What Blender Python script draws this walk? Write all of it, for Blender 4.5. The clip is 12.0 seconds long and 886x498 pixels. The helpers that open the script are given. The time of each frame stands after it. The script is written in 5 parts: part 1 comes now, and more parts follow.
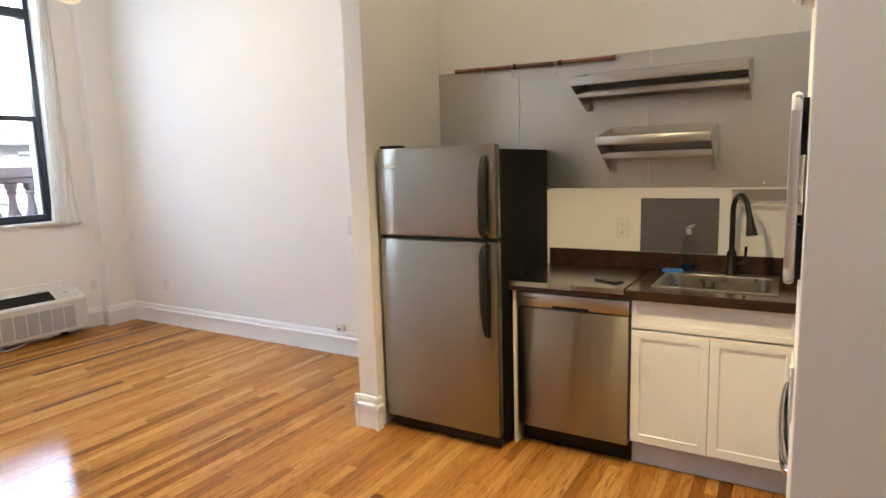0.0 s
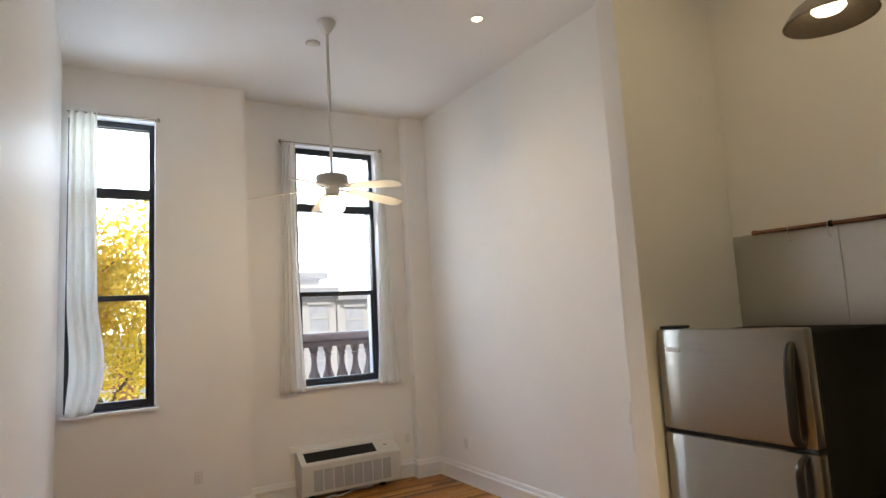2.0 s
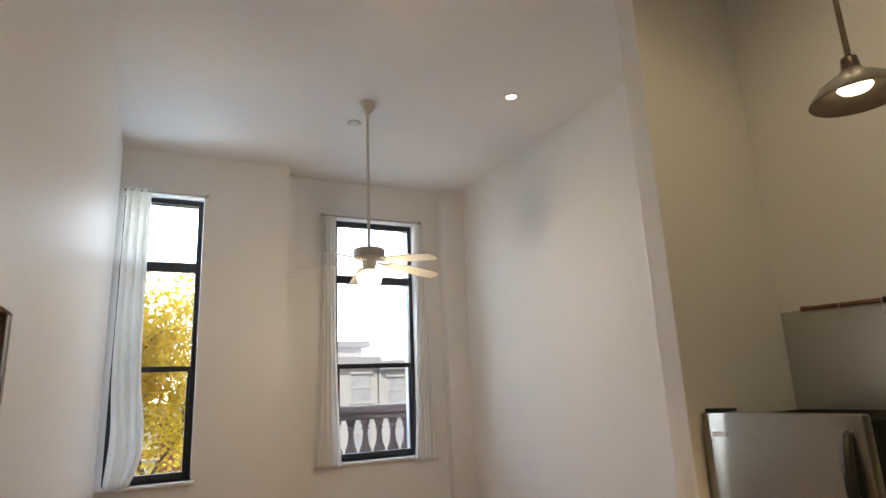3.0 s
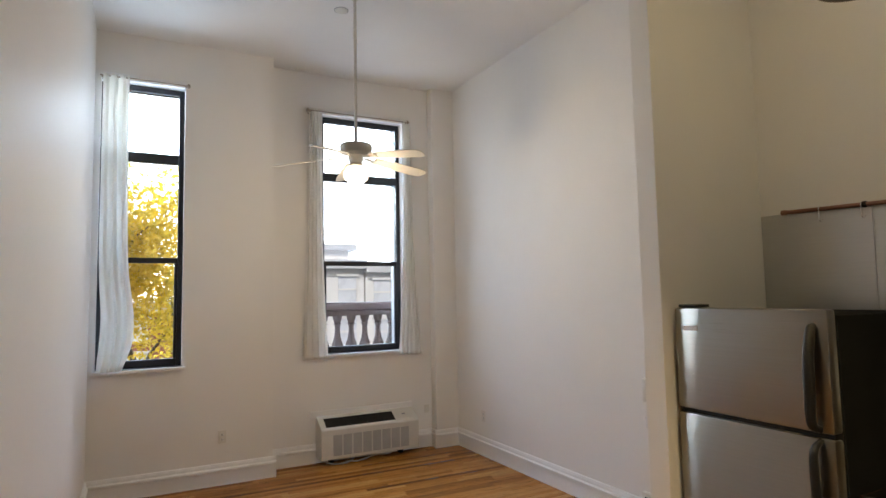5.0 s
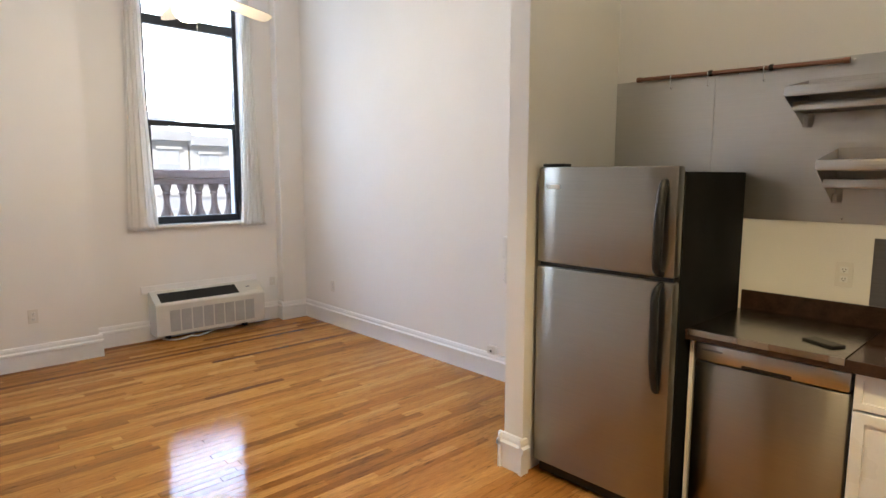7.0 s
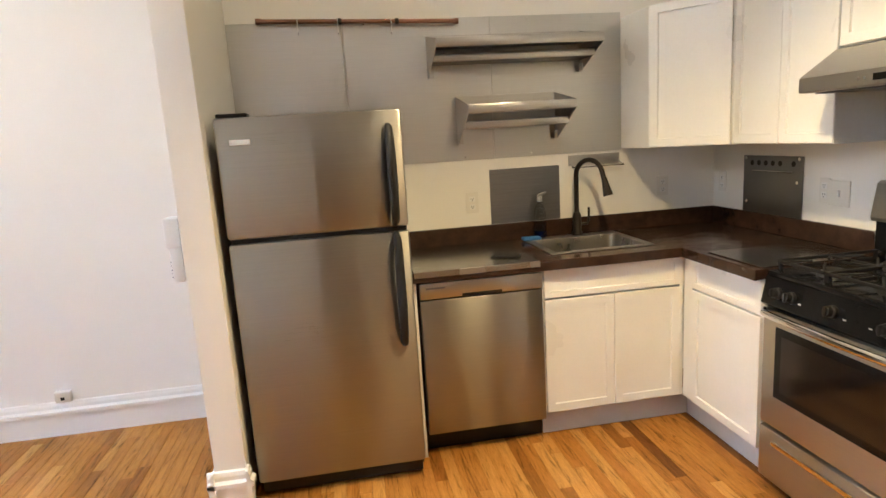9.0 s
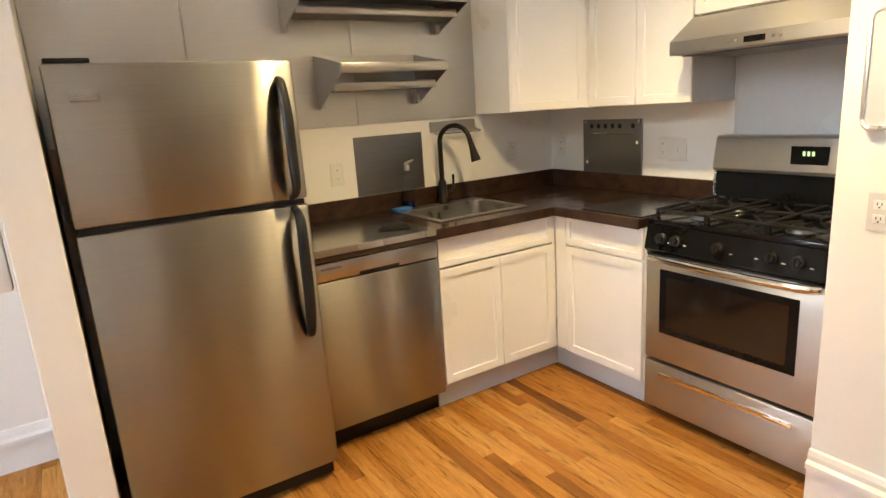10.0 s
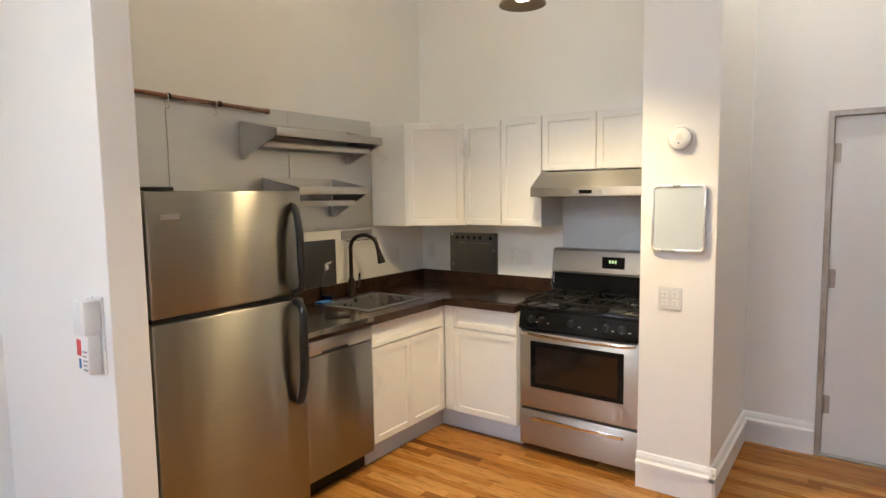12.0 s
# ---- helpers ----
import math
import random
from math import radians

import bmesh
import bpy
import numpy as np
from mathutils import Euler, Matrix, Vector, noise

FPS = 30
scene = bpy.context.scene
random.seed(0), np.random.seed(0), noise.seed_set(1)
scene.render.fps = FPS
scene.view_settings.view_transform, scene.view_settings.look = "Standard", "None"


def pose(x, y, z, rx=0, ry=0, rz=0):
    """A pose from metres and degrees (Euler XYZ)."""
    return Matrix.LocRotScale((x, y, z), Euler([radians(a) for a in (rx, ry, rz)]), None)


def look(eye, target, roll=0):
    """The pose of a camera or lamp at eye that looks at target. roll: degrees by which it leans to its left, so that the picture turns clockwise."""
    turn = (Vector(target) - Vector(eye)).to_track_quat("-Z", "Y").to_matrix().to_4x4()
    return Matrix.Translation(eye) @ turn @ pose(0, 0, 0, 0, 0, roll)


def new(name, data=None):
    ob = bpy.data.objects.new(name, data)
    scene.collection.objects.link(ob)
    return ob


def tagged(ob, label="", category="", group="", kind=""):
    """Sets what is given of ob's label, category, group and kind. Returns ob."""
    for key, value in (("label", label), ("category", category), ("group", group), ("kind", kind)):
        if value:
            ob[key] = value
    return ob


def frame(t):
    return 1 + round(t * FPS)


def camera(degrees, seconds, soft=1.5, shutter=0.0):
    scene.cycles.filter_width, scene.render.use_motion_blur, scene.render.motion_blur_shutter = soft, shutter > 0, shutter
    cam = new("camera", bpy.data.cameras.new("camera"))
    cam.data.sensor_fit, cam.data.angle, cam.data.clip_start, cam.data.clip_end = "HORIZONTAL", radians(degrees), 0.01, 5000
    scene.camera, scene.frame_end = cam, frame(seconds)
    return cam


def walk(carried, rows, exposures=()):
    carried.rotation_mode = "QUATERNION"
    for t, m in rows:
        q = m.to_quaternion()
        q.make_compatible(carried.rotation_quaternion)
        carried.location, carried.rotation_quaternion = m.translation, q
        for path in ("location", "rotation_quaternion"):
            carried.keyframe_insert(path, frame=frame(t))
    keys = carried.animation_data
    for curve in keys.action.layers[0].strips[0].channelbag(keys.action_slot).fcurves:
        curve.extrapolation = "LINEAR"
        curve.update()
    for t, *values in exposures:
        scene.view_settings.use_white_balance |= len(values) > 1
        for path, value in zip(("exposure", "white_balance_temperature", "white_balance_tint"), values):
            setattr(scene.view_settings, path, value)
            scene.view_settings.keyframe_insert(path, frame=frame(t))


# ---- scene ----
cam = camera(73.7, 12.0)
EXPOSURES = [(0.0, 0.09, 6050, 10), (1.0, -0.18, 6250, 10), (2.0, -0.74, 6450, 10), (2.5, -0.97, 6550, 10), (4.5, -0.95, 6400, 10), (5.5, -0.71, 6150, 10), (6.5, -0.4, 6050, 10), (7.5, -0.02, 6050, 10), (9.5, 0.32, 6350, 10), (10.5, 0.32, 6650, 10), (11.0, 0.17, 6500, 10), (11.5, 0.05, 6150, 10), (12.0, -0.02, 6050, 10)]
PATH = [
    (0, (-0.021, -1.69, 1.544), (-1.029, 0.014, 1.267), -1.7),
    (0.5, (0.008, -1.557, 1.59), (-1.147, 0.062, 1.373), -2.1),
    (1, (0.087, -1.426, 1.642), (-1.283, 0.029, 1.554), -2.1),
    (1.5, (0.085, -1.417, 1.708), (-1.51, -0.212, 1.743), -2.6),
    (2, (0.035, -1.427, 1.768), (-1.675, -0.418, 2.0), -3.2),
    (2.5, (0.061, -1.41, 1.799), (-1.679, -0.515, 2.213), -2.9),
    (2.7, (0.063, -1.393, 1.806), (-1.677, -0.522, 2.272), -2.6),
    (4.3, (0.041, -1.313, 1.793), (-1.703, -0.409, 2.17), -2.1),
    (4.5, (0.043, -1.311, 1.782), (-1.713, -0.408, 2.096), -1.9),
    (5, (0.054, -1.361, 1.734), (-1.714, -0.439, 1.89), -1.1),
    (5.5, (0.038, -1.379, 1.695), (-1.726, -0.437, 1.704), -0.8),
    (6, (0.032, -1.371, 1.662), (-1.704, -0.387, 1.518), -0.2),
    (6.5, (0.006, -1.386, 1.635), (-1.641, -0.27, 1.423), 0.4),
    (7, (-0.165, -1.405, 1.608), (-1.613, -0.047, 1.36), 0.1),
    (7.5, (-0.439, -1.569, 1.582), (-1.55, 0.077, 1.343), -1.2),
    (7.7, (-0.604, -1.563, 1.585), (-1.542, 0.181, 1.307), -2.1),
    (9.3, (-1.728, -1.326, 1.489), (-1.154, 0.553, 1.113), -4.1),
    (9.5, (-1.825, -1.227, 1.473), (-1.088, 0.586, 1.064), -4.4),
    (10, (-2.048, -1.045, 1.459), (-1.016, 0.604, 0.99), -3.8),
    (10.5, (-2.278, -0.985, 1.499), (-1.06, 0.526, 1.016), -2.1),
    (11, (-2.585, -1.042, 1.545), (-1.177, 0.317, 1.136), -1.3),
    (11.5, (-2.878, -1.11, 1.611), (-1.318, 0.105, 1.311), -0.7),
    (12, (-3.175, -1.121, 1.625), (-1.559, 0.042, 1.439), -0.8),
]
walk(cam, [(t, look(eye, target, roll)) for t, eye, target, roll in PATH], EXPOSURES)

# ---- world, daylight and lamps ----
world = bpy.data.worlds.new("world")
scene.world = world
world.use_nodes = True
wn = world.node_tree.nodes
sky = wn.new("ShaderNodeTexSky")
sky.sky_type, sky.sun_disc, sky.sun_elevation, sky.sun_rotation = "NISHITA", False, radians(37), radians(51)
sky.air_density, sky.dust_density = 1.0, 2.0
wn["Background"].inputs["Strength"].default_value = 0.15
world.node_tree.links.new(sky.outputs[0], wn["Background"].inputs["Color"])


def lamp(name, kind, energy, m, colour=(1, 1, 1), **settings):
    data = bpy.data.lights.new(name, kind)
    data.energy, data.color = energy, colour
    if "size" in settings:
        data.shape, data.size, data.size_y = "RECTANGLE", settings["size"], settings["size_y"]
    if "radius" in settings:
        data.shadow_soft_size = settings["radius"]
    if kind == "SPOT":
        data.spot_size, data.spot_blend = radians(settings["cone"]), 0.85
    if "angle" in settings:
        data.angle = settings["angle"]
    ob = new(name, data)
    ob.matrix_basis = m
    return ob


SUN = 5.0
PX, PY, PENDANT = -0.693, 0.20, 2.482   # the rim of the pendant shade
lamp("sun", "SUN", SUN, look((0, 0, 0), (-0.62, 0.50, -0.60)), (1.0, 0.95, 0.87), angle=radians(0.5))
# the sky's light, in the top panes of the two windows
lamp("daylight_window_1", "AREA", 25, look((-6.20, -1.315, 3.42), (0, -1.315, 1.6)), (0.68, 0.85, 1.0), size=0.60, size_y=0.56)
lamp("daylight_window_2", "AREA", 13, look((-6.47, 0.92, 3.10), (0, 0.92, 1.6)), (0.84, 0.93, 1.0), size=0.86, size_y=1.22)
lamp("fan_bulb", "POINT", 44, pose(-4.31, 0.160, 2.53), (1.0, 0.79, 0.51), radius=0.08)
lamp("pendant_bulb", "SPOT", 145, look((PX, PY, PENDANT + 0.004), (PX, PY, 0)), (1.0, 0.74, 0.36), radius=0.02, cone=140)
# out of view; added for the warm light high on the kitchen walls
lamp("kitchen_downlight_bulb", "SPOT", 84, look((-0.95, 0.75, 4.19), (-0.95, 0.75, 0)), (1.0, 0.79, 0.43), radius=0.06, cone=168)
# added fill: no hall fitting is in view, it brightens the entrance end
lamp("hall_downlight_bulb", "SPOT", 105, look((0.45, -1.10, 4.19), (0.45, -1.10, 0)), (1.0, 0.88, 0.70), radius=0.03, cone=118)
lamp("downlight_bulb", "SPOT", 20, look((-3.755, 1.255, 4.19), (-3.755, 1.255, 0)), (1.0, 0.74, 0.44), radius=0.03, cone=120)


# ---- materials ----
def material(name):
    m = bpy.data.materials.new(name)
    m.use_nodes = True
    return m, m.node_tree.nodes, m.node_tree.links, m.node_tree.nodes["Principled BSDF"]


def put(b, **values):
    names = {"rough": "Roughness", "metal": "Metallic", "spec": "Specular IOR Level", "coat": "Coat Weight", "coat_rough": "Coat Roughness", "trans": "Transmission Weight", "ior": "IOR", "aniso": "Anisotropic"}
    for k, v in values.items():
        b.inputs[names[k]].default_value = v


def noise_node(n, l, scale, detail=4.0, stretch=None, rough=0.55, coord="Object"):
    tc = n.new("ShaderNodeTexCoord")
    nz = n.new("ShaderNodeTexNoise")
    nz.inputs["Scale"].default_value, nz.inputs["Detail"].default_value, nz.inputs["Roughness"].default_value = scale, detail, rough
    src = tc.outputs[coord]
    if stretch:
        mp = n.new("ShaderNodeMapping")
        mp.inputs["Scale"].default_value = stretch
        l.new(src, mp.inputs[0])
        src = mp.outputs[0]
    l.new(src, nz.inputs["Vector"])
    return nz


def ramp(n, l, fac, *stops):
    r = n.new("ShaderNodeValToRGB")
    while len(r.color_ramp.elements) < len(stops):
        r.color_ramp.elements.new(0.5)
    for e, (p, c) in zip(r.color_ramp.elements, stops):
        e.position, e.color = p, (*c, 1) if len(c) == 3 else c
    l.new(fac, r.inputs[0])
    return r


def grey(v):
    return (v, v, v)


def bump(n, l, b, height, strength=0.1, distance=0.002):
    bp = n.new("ShaderNodeBump")
    bp.inputs["Strength"].default_value, bp.inputs["Distance"].default_value = strength, distance
    l.new(height, bp.inputs["Height"])
    l.new(bp.outputs[0], b.inputs["Normal"])


def plain(name, dark, light, rough=0.5, scale=6.0, fine=60.0, relief=0.1, depth=0.002, metal=0.0, spec=0.5, spread=0.08, coat=0.0, stretch=None):
    """Two-scale variation of one colour, with relief and uneven gloss."""
    m, n, l, b = material(name)
    big = noise_node(n, l, scale, 3, stretch)
    small = noise_node(n, l, fine, 3, stretch)
    mix = n.new("ShaderNodeMath")
    mix.operation = "MULTIPLY_ADD"
    mix.inputs[1].default_value = 0.35
    l.new(small.outputs[0], mix.inputs[0])
    half = n.new("ShaderNodeMath")
    half.operation = "MULTIPLY"
    half.inputs[1].default_value = 0.65
    l.new(big.outputs[0], half.inputs[0])
    l.new(half.outputs[0], mix.inputs[2])
    c = ramp(n, l, mix.outputs[0], (0.3, dark), (0.7, light))
    l.new(c.outputs[0], b.inputs["Base Color"])
    r = ramp(n, l, big.outputs[0], (0.3, grey(max(0.02, rough - spread))), (0.7, grey(min(1, rough + spread))))
    l.new(r.outputs[0], b.inputs["Roughness"])
    put(b, metal=metal, spec=spec, coat=coat)
    if relief:
        bump(n, l, b, small.outputs[0], relief, depth)
    return m


def brushed(name, dark, light, rough, stretch, relief=0.04, upright=0.0, sway=0.0):
    """Brushed sheet metal: fine streaks along one axis."""
    m, n, l, b = material(name)
    streak = noise_node(n, l, 9.0, 5, stretch, 0.7)
    cloud = noise_node(n, l, 2.2, 3)
    c = ramp(n, l, streak.outputs[0], (0.25, dark), (0.75, light))
    l.new(c.outputs[0], b.inputs["Base Color"])
    add = n.new("ShaderNodeMath")
    add.operation = "ADD"
    l.new(streak.outputs[0], add.inputs[0])
    l.new(cloud.outputs[0], add.inputs[1])
    r = ramp(n, l, add.outputs[0], (0.35, grey(rough - 0.05)), (0.75, grey(rough + 0.07)))
    add.use_clamp = True
    l.new(r.outputs[0], b.inputs["Roughness"])
    put(b, metal=1.0)
    if upright:
        tg = n.new("ShaderNodeTangent")
        tg.direction_type, tg.axis = "RADIAL", "Z"
        l.new(tg.outputs[0], b.inputs["Tangent"])
        put(b, aniso=upright)
        b.inputs["Anisotropic Rotation"].default_value = 0.25
    bump(n, l, b, streak.outputs[0], relief, 0.001)
    if sway:
        # the sheet is not quite flat: long upright swells
        swell = noise_node(n, l, 5.5, 2.0, (1.0, 1.0, 0.10), 0.5)
        fine = b.inputs["Normal"].links[0].from_node
        bp = n.new("ShaderNodeBump")
        bp.inputs["Strength"].default_value, bp.inputs["Distance"].default_value = 1.0, sway
        l.new(swell.outputs[0], bp.inputs["Height"])
        l.new(bp.outputs[0], fine.inputs["Normal"])
    return m


def wood_floor(name, own):
    """Varnished oak strips; each board takes its own tone. own: the boards are objects of their own."""
    m, n, l, b = material(name)
    tc = n.new("ShaderNodeTexCoord")
    if own:
        rnd = n.new("ShaderNodeObjectInfo").outputs["Random"]
    else:
        rnd = n.new("ShaderNodeNewGeometry").outputs["Random Per Island"]
    comb = n.new("ShaderNodeCombineXYZ")
    for k, f in enumerate((37.0, 91.0, 53.0)):
        mu = n.new("ShaderNodeMath")
        mu.operation = "MULTIPLY"
        mu.inputs[1].default_value = f
        l.new(rnd, mu.inputs[0])
        l.new(mu.outputs[0], comb.inputs[k])
    off = n.new("ShaderNodeVectorMath")
    l.new(tc.outputs["Object"], off.inputs[0])
    l.new(comb.outputs[0], off.inputs[1])

    def grain(scale, stretch, detail, rough=0.6, distortion=0.0):
        mp = n.new("ShaderNodeMapping")
        mp.inputs["Scale"].default_value = stretch
        l.new(off.outputs[0], mp.inputs[0])
        nz = n.new("ShaderNodeTexNoise")
        nz.inputs["Scale"].default_value, nz.inputs["Detail"].default_value = scale, detail
        nz.inputs["Roughness"].default_value, nz.inputs["Distortion"].default_value = rough, distortion
        l.new(mp.outputs[0], nz.inputs["Vector"])
        return nz

    streak = grain(5.0, (8.0, 0.8, 1.0), 5, 0.62, 1.3)
    pore = grain(30.0, (14.0, 0.8, 1.0), 4, 0.7)
    tone = ramp(n, l, rnd, (0.0, (0.13, 0.045, 0.011)), (0.035, (0.26, 0.098, 0.020)), (0.25, (0.385, 0.155, 0.030)), (0.70, (0.455, 0.196, 0.040)), (1.0, (0.55, 0.268, 0.066)))
    dark = ramp(n, l, streak.outputs[0], (0.30, grey(0.34)), (0.43, grey(0.84)), (0.58, grey(1.0)), (0.75, grey(1.15)))
    fine = ramp(n, l, pore.outputs[0], (0.3, grey(0.72)), (0.55, grey(1.0)))
    m1 = n.new("ShaderNodeMix")
    m2 = n.new("ShaderNodeMix")
    for mx in (m1, m2):
        mx.data_type, mx.blend_type = "RGBA", "MULTIPLY"
        mx.inputs["Factor"].default_value = 1.0
    l.new(tone.outputs[0], m1.inputs["A"])
    l.new(dark.outputs[0], m1.inputs["B"])
    l.new(m1.outputs["Result"], m2.inputs["A"])
    l.new(fine.outputs[0], m2.inputs["B"])
    l.new(m2.outputs["Result"], b.inputs["Base Color"])
    cloud = noise_node(n, l, 1.7, 4)
    r = ramp(n, l, cloud.outputs[0], (0.3, grey(0.05)), (0.7, grey(0.12)))
    l.new(r.outputs[0], b.inputs["Roughness"])
    put(b, spec=0.10, coat=0.0)
    wave = noise_node(n, l, 9.0, 2)
    mixh = n.new("ShaderNodeMath")
    mixh.operation = "MULTIPLY_ADD"
    mixh.inputs[1].default_value = 0.25
    l.new(pore.outputs[0], mixh.inputs[0])
    l.new(wave.outputs[0], mixh.inputs[2])
    bump(n, l, b, mixh.outputs[0], 0.22, 0.002)
    return m


def emitter(name, colour, strength):
    m, n, l, b = material(name)
    b.inputs["Base Color"].default_value = (0.9, 0.88, 0.84, 1)
    b.inputs["Emission Color"].default_value = (*colour, 1)
    b.inputs["Emission Strength"].default_value = strength
    return m


def clear(name, tint=(1, 1, 1), rough=0.0, ior=1.45):
    m, n, l, b = material(name)
    b.inputs["Base Color"].default_value = (*tint, 1)
    put(b, trans=1.0, rough=rough, ior=ior)
    return m


M = {}
M["wall"] = plain("wall_paint", (0.78, 0.77, 0.75), (0.83, 0.82, 0.80), 0.55, 1.3, 140, 0.10, 0.0012, spread=0.05)
M["wall_gloss"] = plain("glossy_wall_paint", (0.78, 0.775, 0.765), (0.83, 0.825, 0.815), 0.46, 0.9, 60, 0.02, 0.0006, spread=0.04, spec=0.26)
M["kitchen_wall"] = plain("kitchen_wall_paint", (0.75, 0.735, 0.70), (0.80, 0.785, 0.75), 0.45, 1.3, 140, 0.10, 0.0012)
M["ceiling"] = plain("ceiling_paint", (0.77, 0.765, 0.76), (0.83, 0.825, 0.82), 0.7, 1.0, 120, 0.12, 0.0012)
M["trim"] = plain("trim_gloss_paint", (0.80, 0.80, 0.80), (0.85, 0.85, 0.85), 0.42, 4, 70, 0.03)
M["floor"] = wood_floor("oak_strip", True)
M["floor_far"] = wood_floor("oak_strip_far", False)
M["gap"] = plain("floor_joint", (0.05, 0.025, 0.01), (0.09, 0.045, 0.02), 0.6)
M["steel"] = brushed("brushed_steel_door", (0.29, 0.275, 0.245), (0.35, 0.335, 0.30), 0.23, (0.25, 0.25, 130), 0.02, 0.93, 0.007)
M["steel_sheet"] = brushed("steel_wall_sheet", (0.51, 0.505, 0.485), (0.58, 0.575, 0.555), 0.27, (0.4, 30, 30), 0.03, 0.0, 0.003)
M["steel_dull"] = brushed("grey_steel_sheet", (0.19, 0.19, 0.20), (0.25, 0.25, 0.26), 0.24, (0.4, 30, 30))
M["steel_shelf"] = brushed("shelf_steel", (0.42, 0.40, 0.375), (0.52, 0.50, 0.47), 0.22, (0.4, 30, 30))
# dark brown puts shade and dark reflections under the shelves into the colour
M["steel_under_shade"] = plain("shelf_shade_brown", (0.045, 0.034, 0.026), (0.075, 0.058, 0.046), 0.38, 6, 90, 0.04, metal=0.4)
M["steel_y"] = brushed("brushed_range_steel", (0.42, 0.40, 0.365), (0.50, 0.48, 0.44), 0.33, (0.25, 0.25, 130), 0.05, 0.6)
M["chrome"] = plain("chrome", (0.72, 0.72, 0.72), (0.8, 0.8, 0.8), 0.12, metal=1.0, relief=0)
M["black_gloss"] = plain("black_enamel", (0.004, 0.004, 0.0045), (0.008, 0.008, 0.008), 0.16, 5, 80, 0.03, spec=0.18)
M["black_side"] = plain("black_textured_side", (0.005, 0.005, 0.005), (0.009, 0.009, 0.008), 0.75, 8, 320, 0.12, 0.0005, spec=0.1, spread=0.015)
M["black"] = plain("black_plastic", (0.008, 0.008, 0.008), (0.014, 0.013, 0.013), 0.36, 6, 150, 0.06, spec=0.3)
M["iron"] = plain("cast_iron", (0.006, 0.006, 0.006), (0.014, 0.013, 0.013), 0.55, 14, 200, 0.3, spec=0.2)
M["bronze"] = plain("dark_bronze", (0.018, 0.014, 0.011), (0.035, 0.026, 0.020), 0.32, 9, 120, 0.05, metal=0.6)
M["copper"] = plain("old_copper_pipe", (0.20, 0.10, 0.065), (0.34, 0.18, 0.12), 0.33, 9, 90, 0.08, metal=0.9)
M["laminate"] = plain("brown_laminate", (0.020, 0.011, 0.008), (0.052, 0.027, 0.018), 0.16, 14, 130, 0.02, 0.0005, spec=0.35)
M["cabinet"] = plain("white_cabinet_paint", (0.74, 0.73, 0.70), (0.80, 0.79, 0.76), 0.34, 3, 90, 0.05)
M["cab_grey"] = plain("primed_grey_board", (0.52, 0.53, 0.55), (0.60, 0.61, 0.63), 0.45, 3, 90, 0.05)
M["plastic"] = plain("ivory_plastic", (0.68, 0.66, 0.62), (0.74, 0.72, 0.68), 0.35, 8, 120, 0.03)
M["white_plastic"] = plain("white_plastic", (0.72, 0.72, 0.71), (0.79, 0.79, 0.78), 0.35, 8, 120, 0.03)
M["ac_body"] = plain("air_conditioner_paint", (0.58, 0.57, 0.53), (0.66, 0.65, 0.61), 0.42, 5, 110, 0.05)
M["ac_grille"] = plain("grey_grille", (0.36, 0.36, 0.36), (0.44, 0.44, 0.43), 0.5, 6, 90, 0.1)
M["dark"] = plain("dark_slot", (0.006, 0.006, 0.006), (0.012, 0.012, 0.012), 0.7)
M["window_frame"] = plain("dark_window_frame", (0.010, 0.013, 0.018), (0.022, 0.026, 0.034), 0.38, 6, 90, 0.08)
M["glass"] = clear("window_glass", (1, 1, 1), 0.0)
M["globe"] = emitter("lit_globe", (1.0, 0.84, 0.60), 5.0)
M["lit"] = emitter("lit_bulb", (1.0, 0.80, 0.52), 9.0)
M["whiteboard"] = plain("whiteboard_enamel", (0.50, 0.56, 0.60), (0.56, 0.62, 0.66), 0.14, 3, 60, 0.01, spec=0.6, coat=0.3)
M["door_white"] = plain("white_door_paint", (0.72, 0.71, 0.69), (0.78, 0.77, 0.75), 0.36, 2, 90, 0.06)
M["metal_frame"] = plain("old_grey_door_frame", (0.30, 0.26, 0.22), (0.44, 0.39, 0.34), 0.4, 7, 90, 0.1, metal=0.3)
M["brown_door"] = plain("brown_wood_door", (0.075, 0.040, 0.026), (0.13, 0.072, 0.048), 0.42, 4, 60, 0.08, stretch=(8, 8, 0.5))
M["red"] = plain("red_print", (0.55, 0.03, 0.04), (0.65, 0.05, 0.05), 0.4)
M["ink"] = plain("grey_print", (0.16, 0.17, 0.20), (0.24, 0.25, 0.28), 0.5)
M["blue"] = plain("blue_sponge", (0.02, 0.10, 0.32), (0.04, 0.17, 0.45), 0.8, 30, 200, 0.5)
M["fan_white"] = plain("fan_white_paint", (0.62, 0.60, 0.55), (0.70, 0.68, 0.63), 0.4, 5, 80, 0.05)
M["fan_grey"] = plain("fan_motor_paint", (0.42, 0.41, 0.38), (0.50, 0.49, 0.46), 0.4, 5, 80, 0.05)
M["steel_basin"] = plain("satin_basin_steel", (0.36, 0.34, 0.31), (0.45, 0.43, 0.40), 0.28, 6, 90, 0.04, metal=1.0)


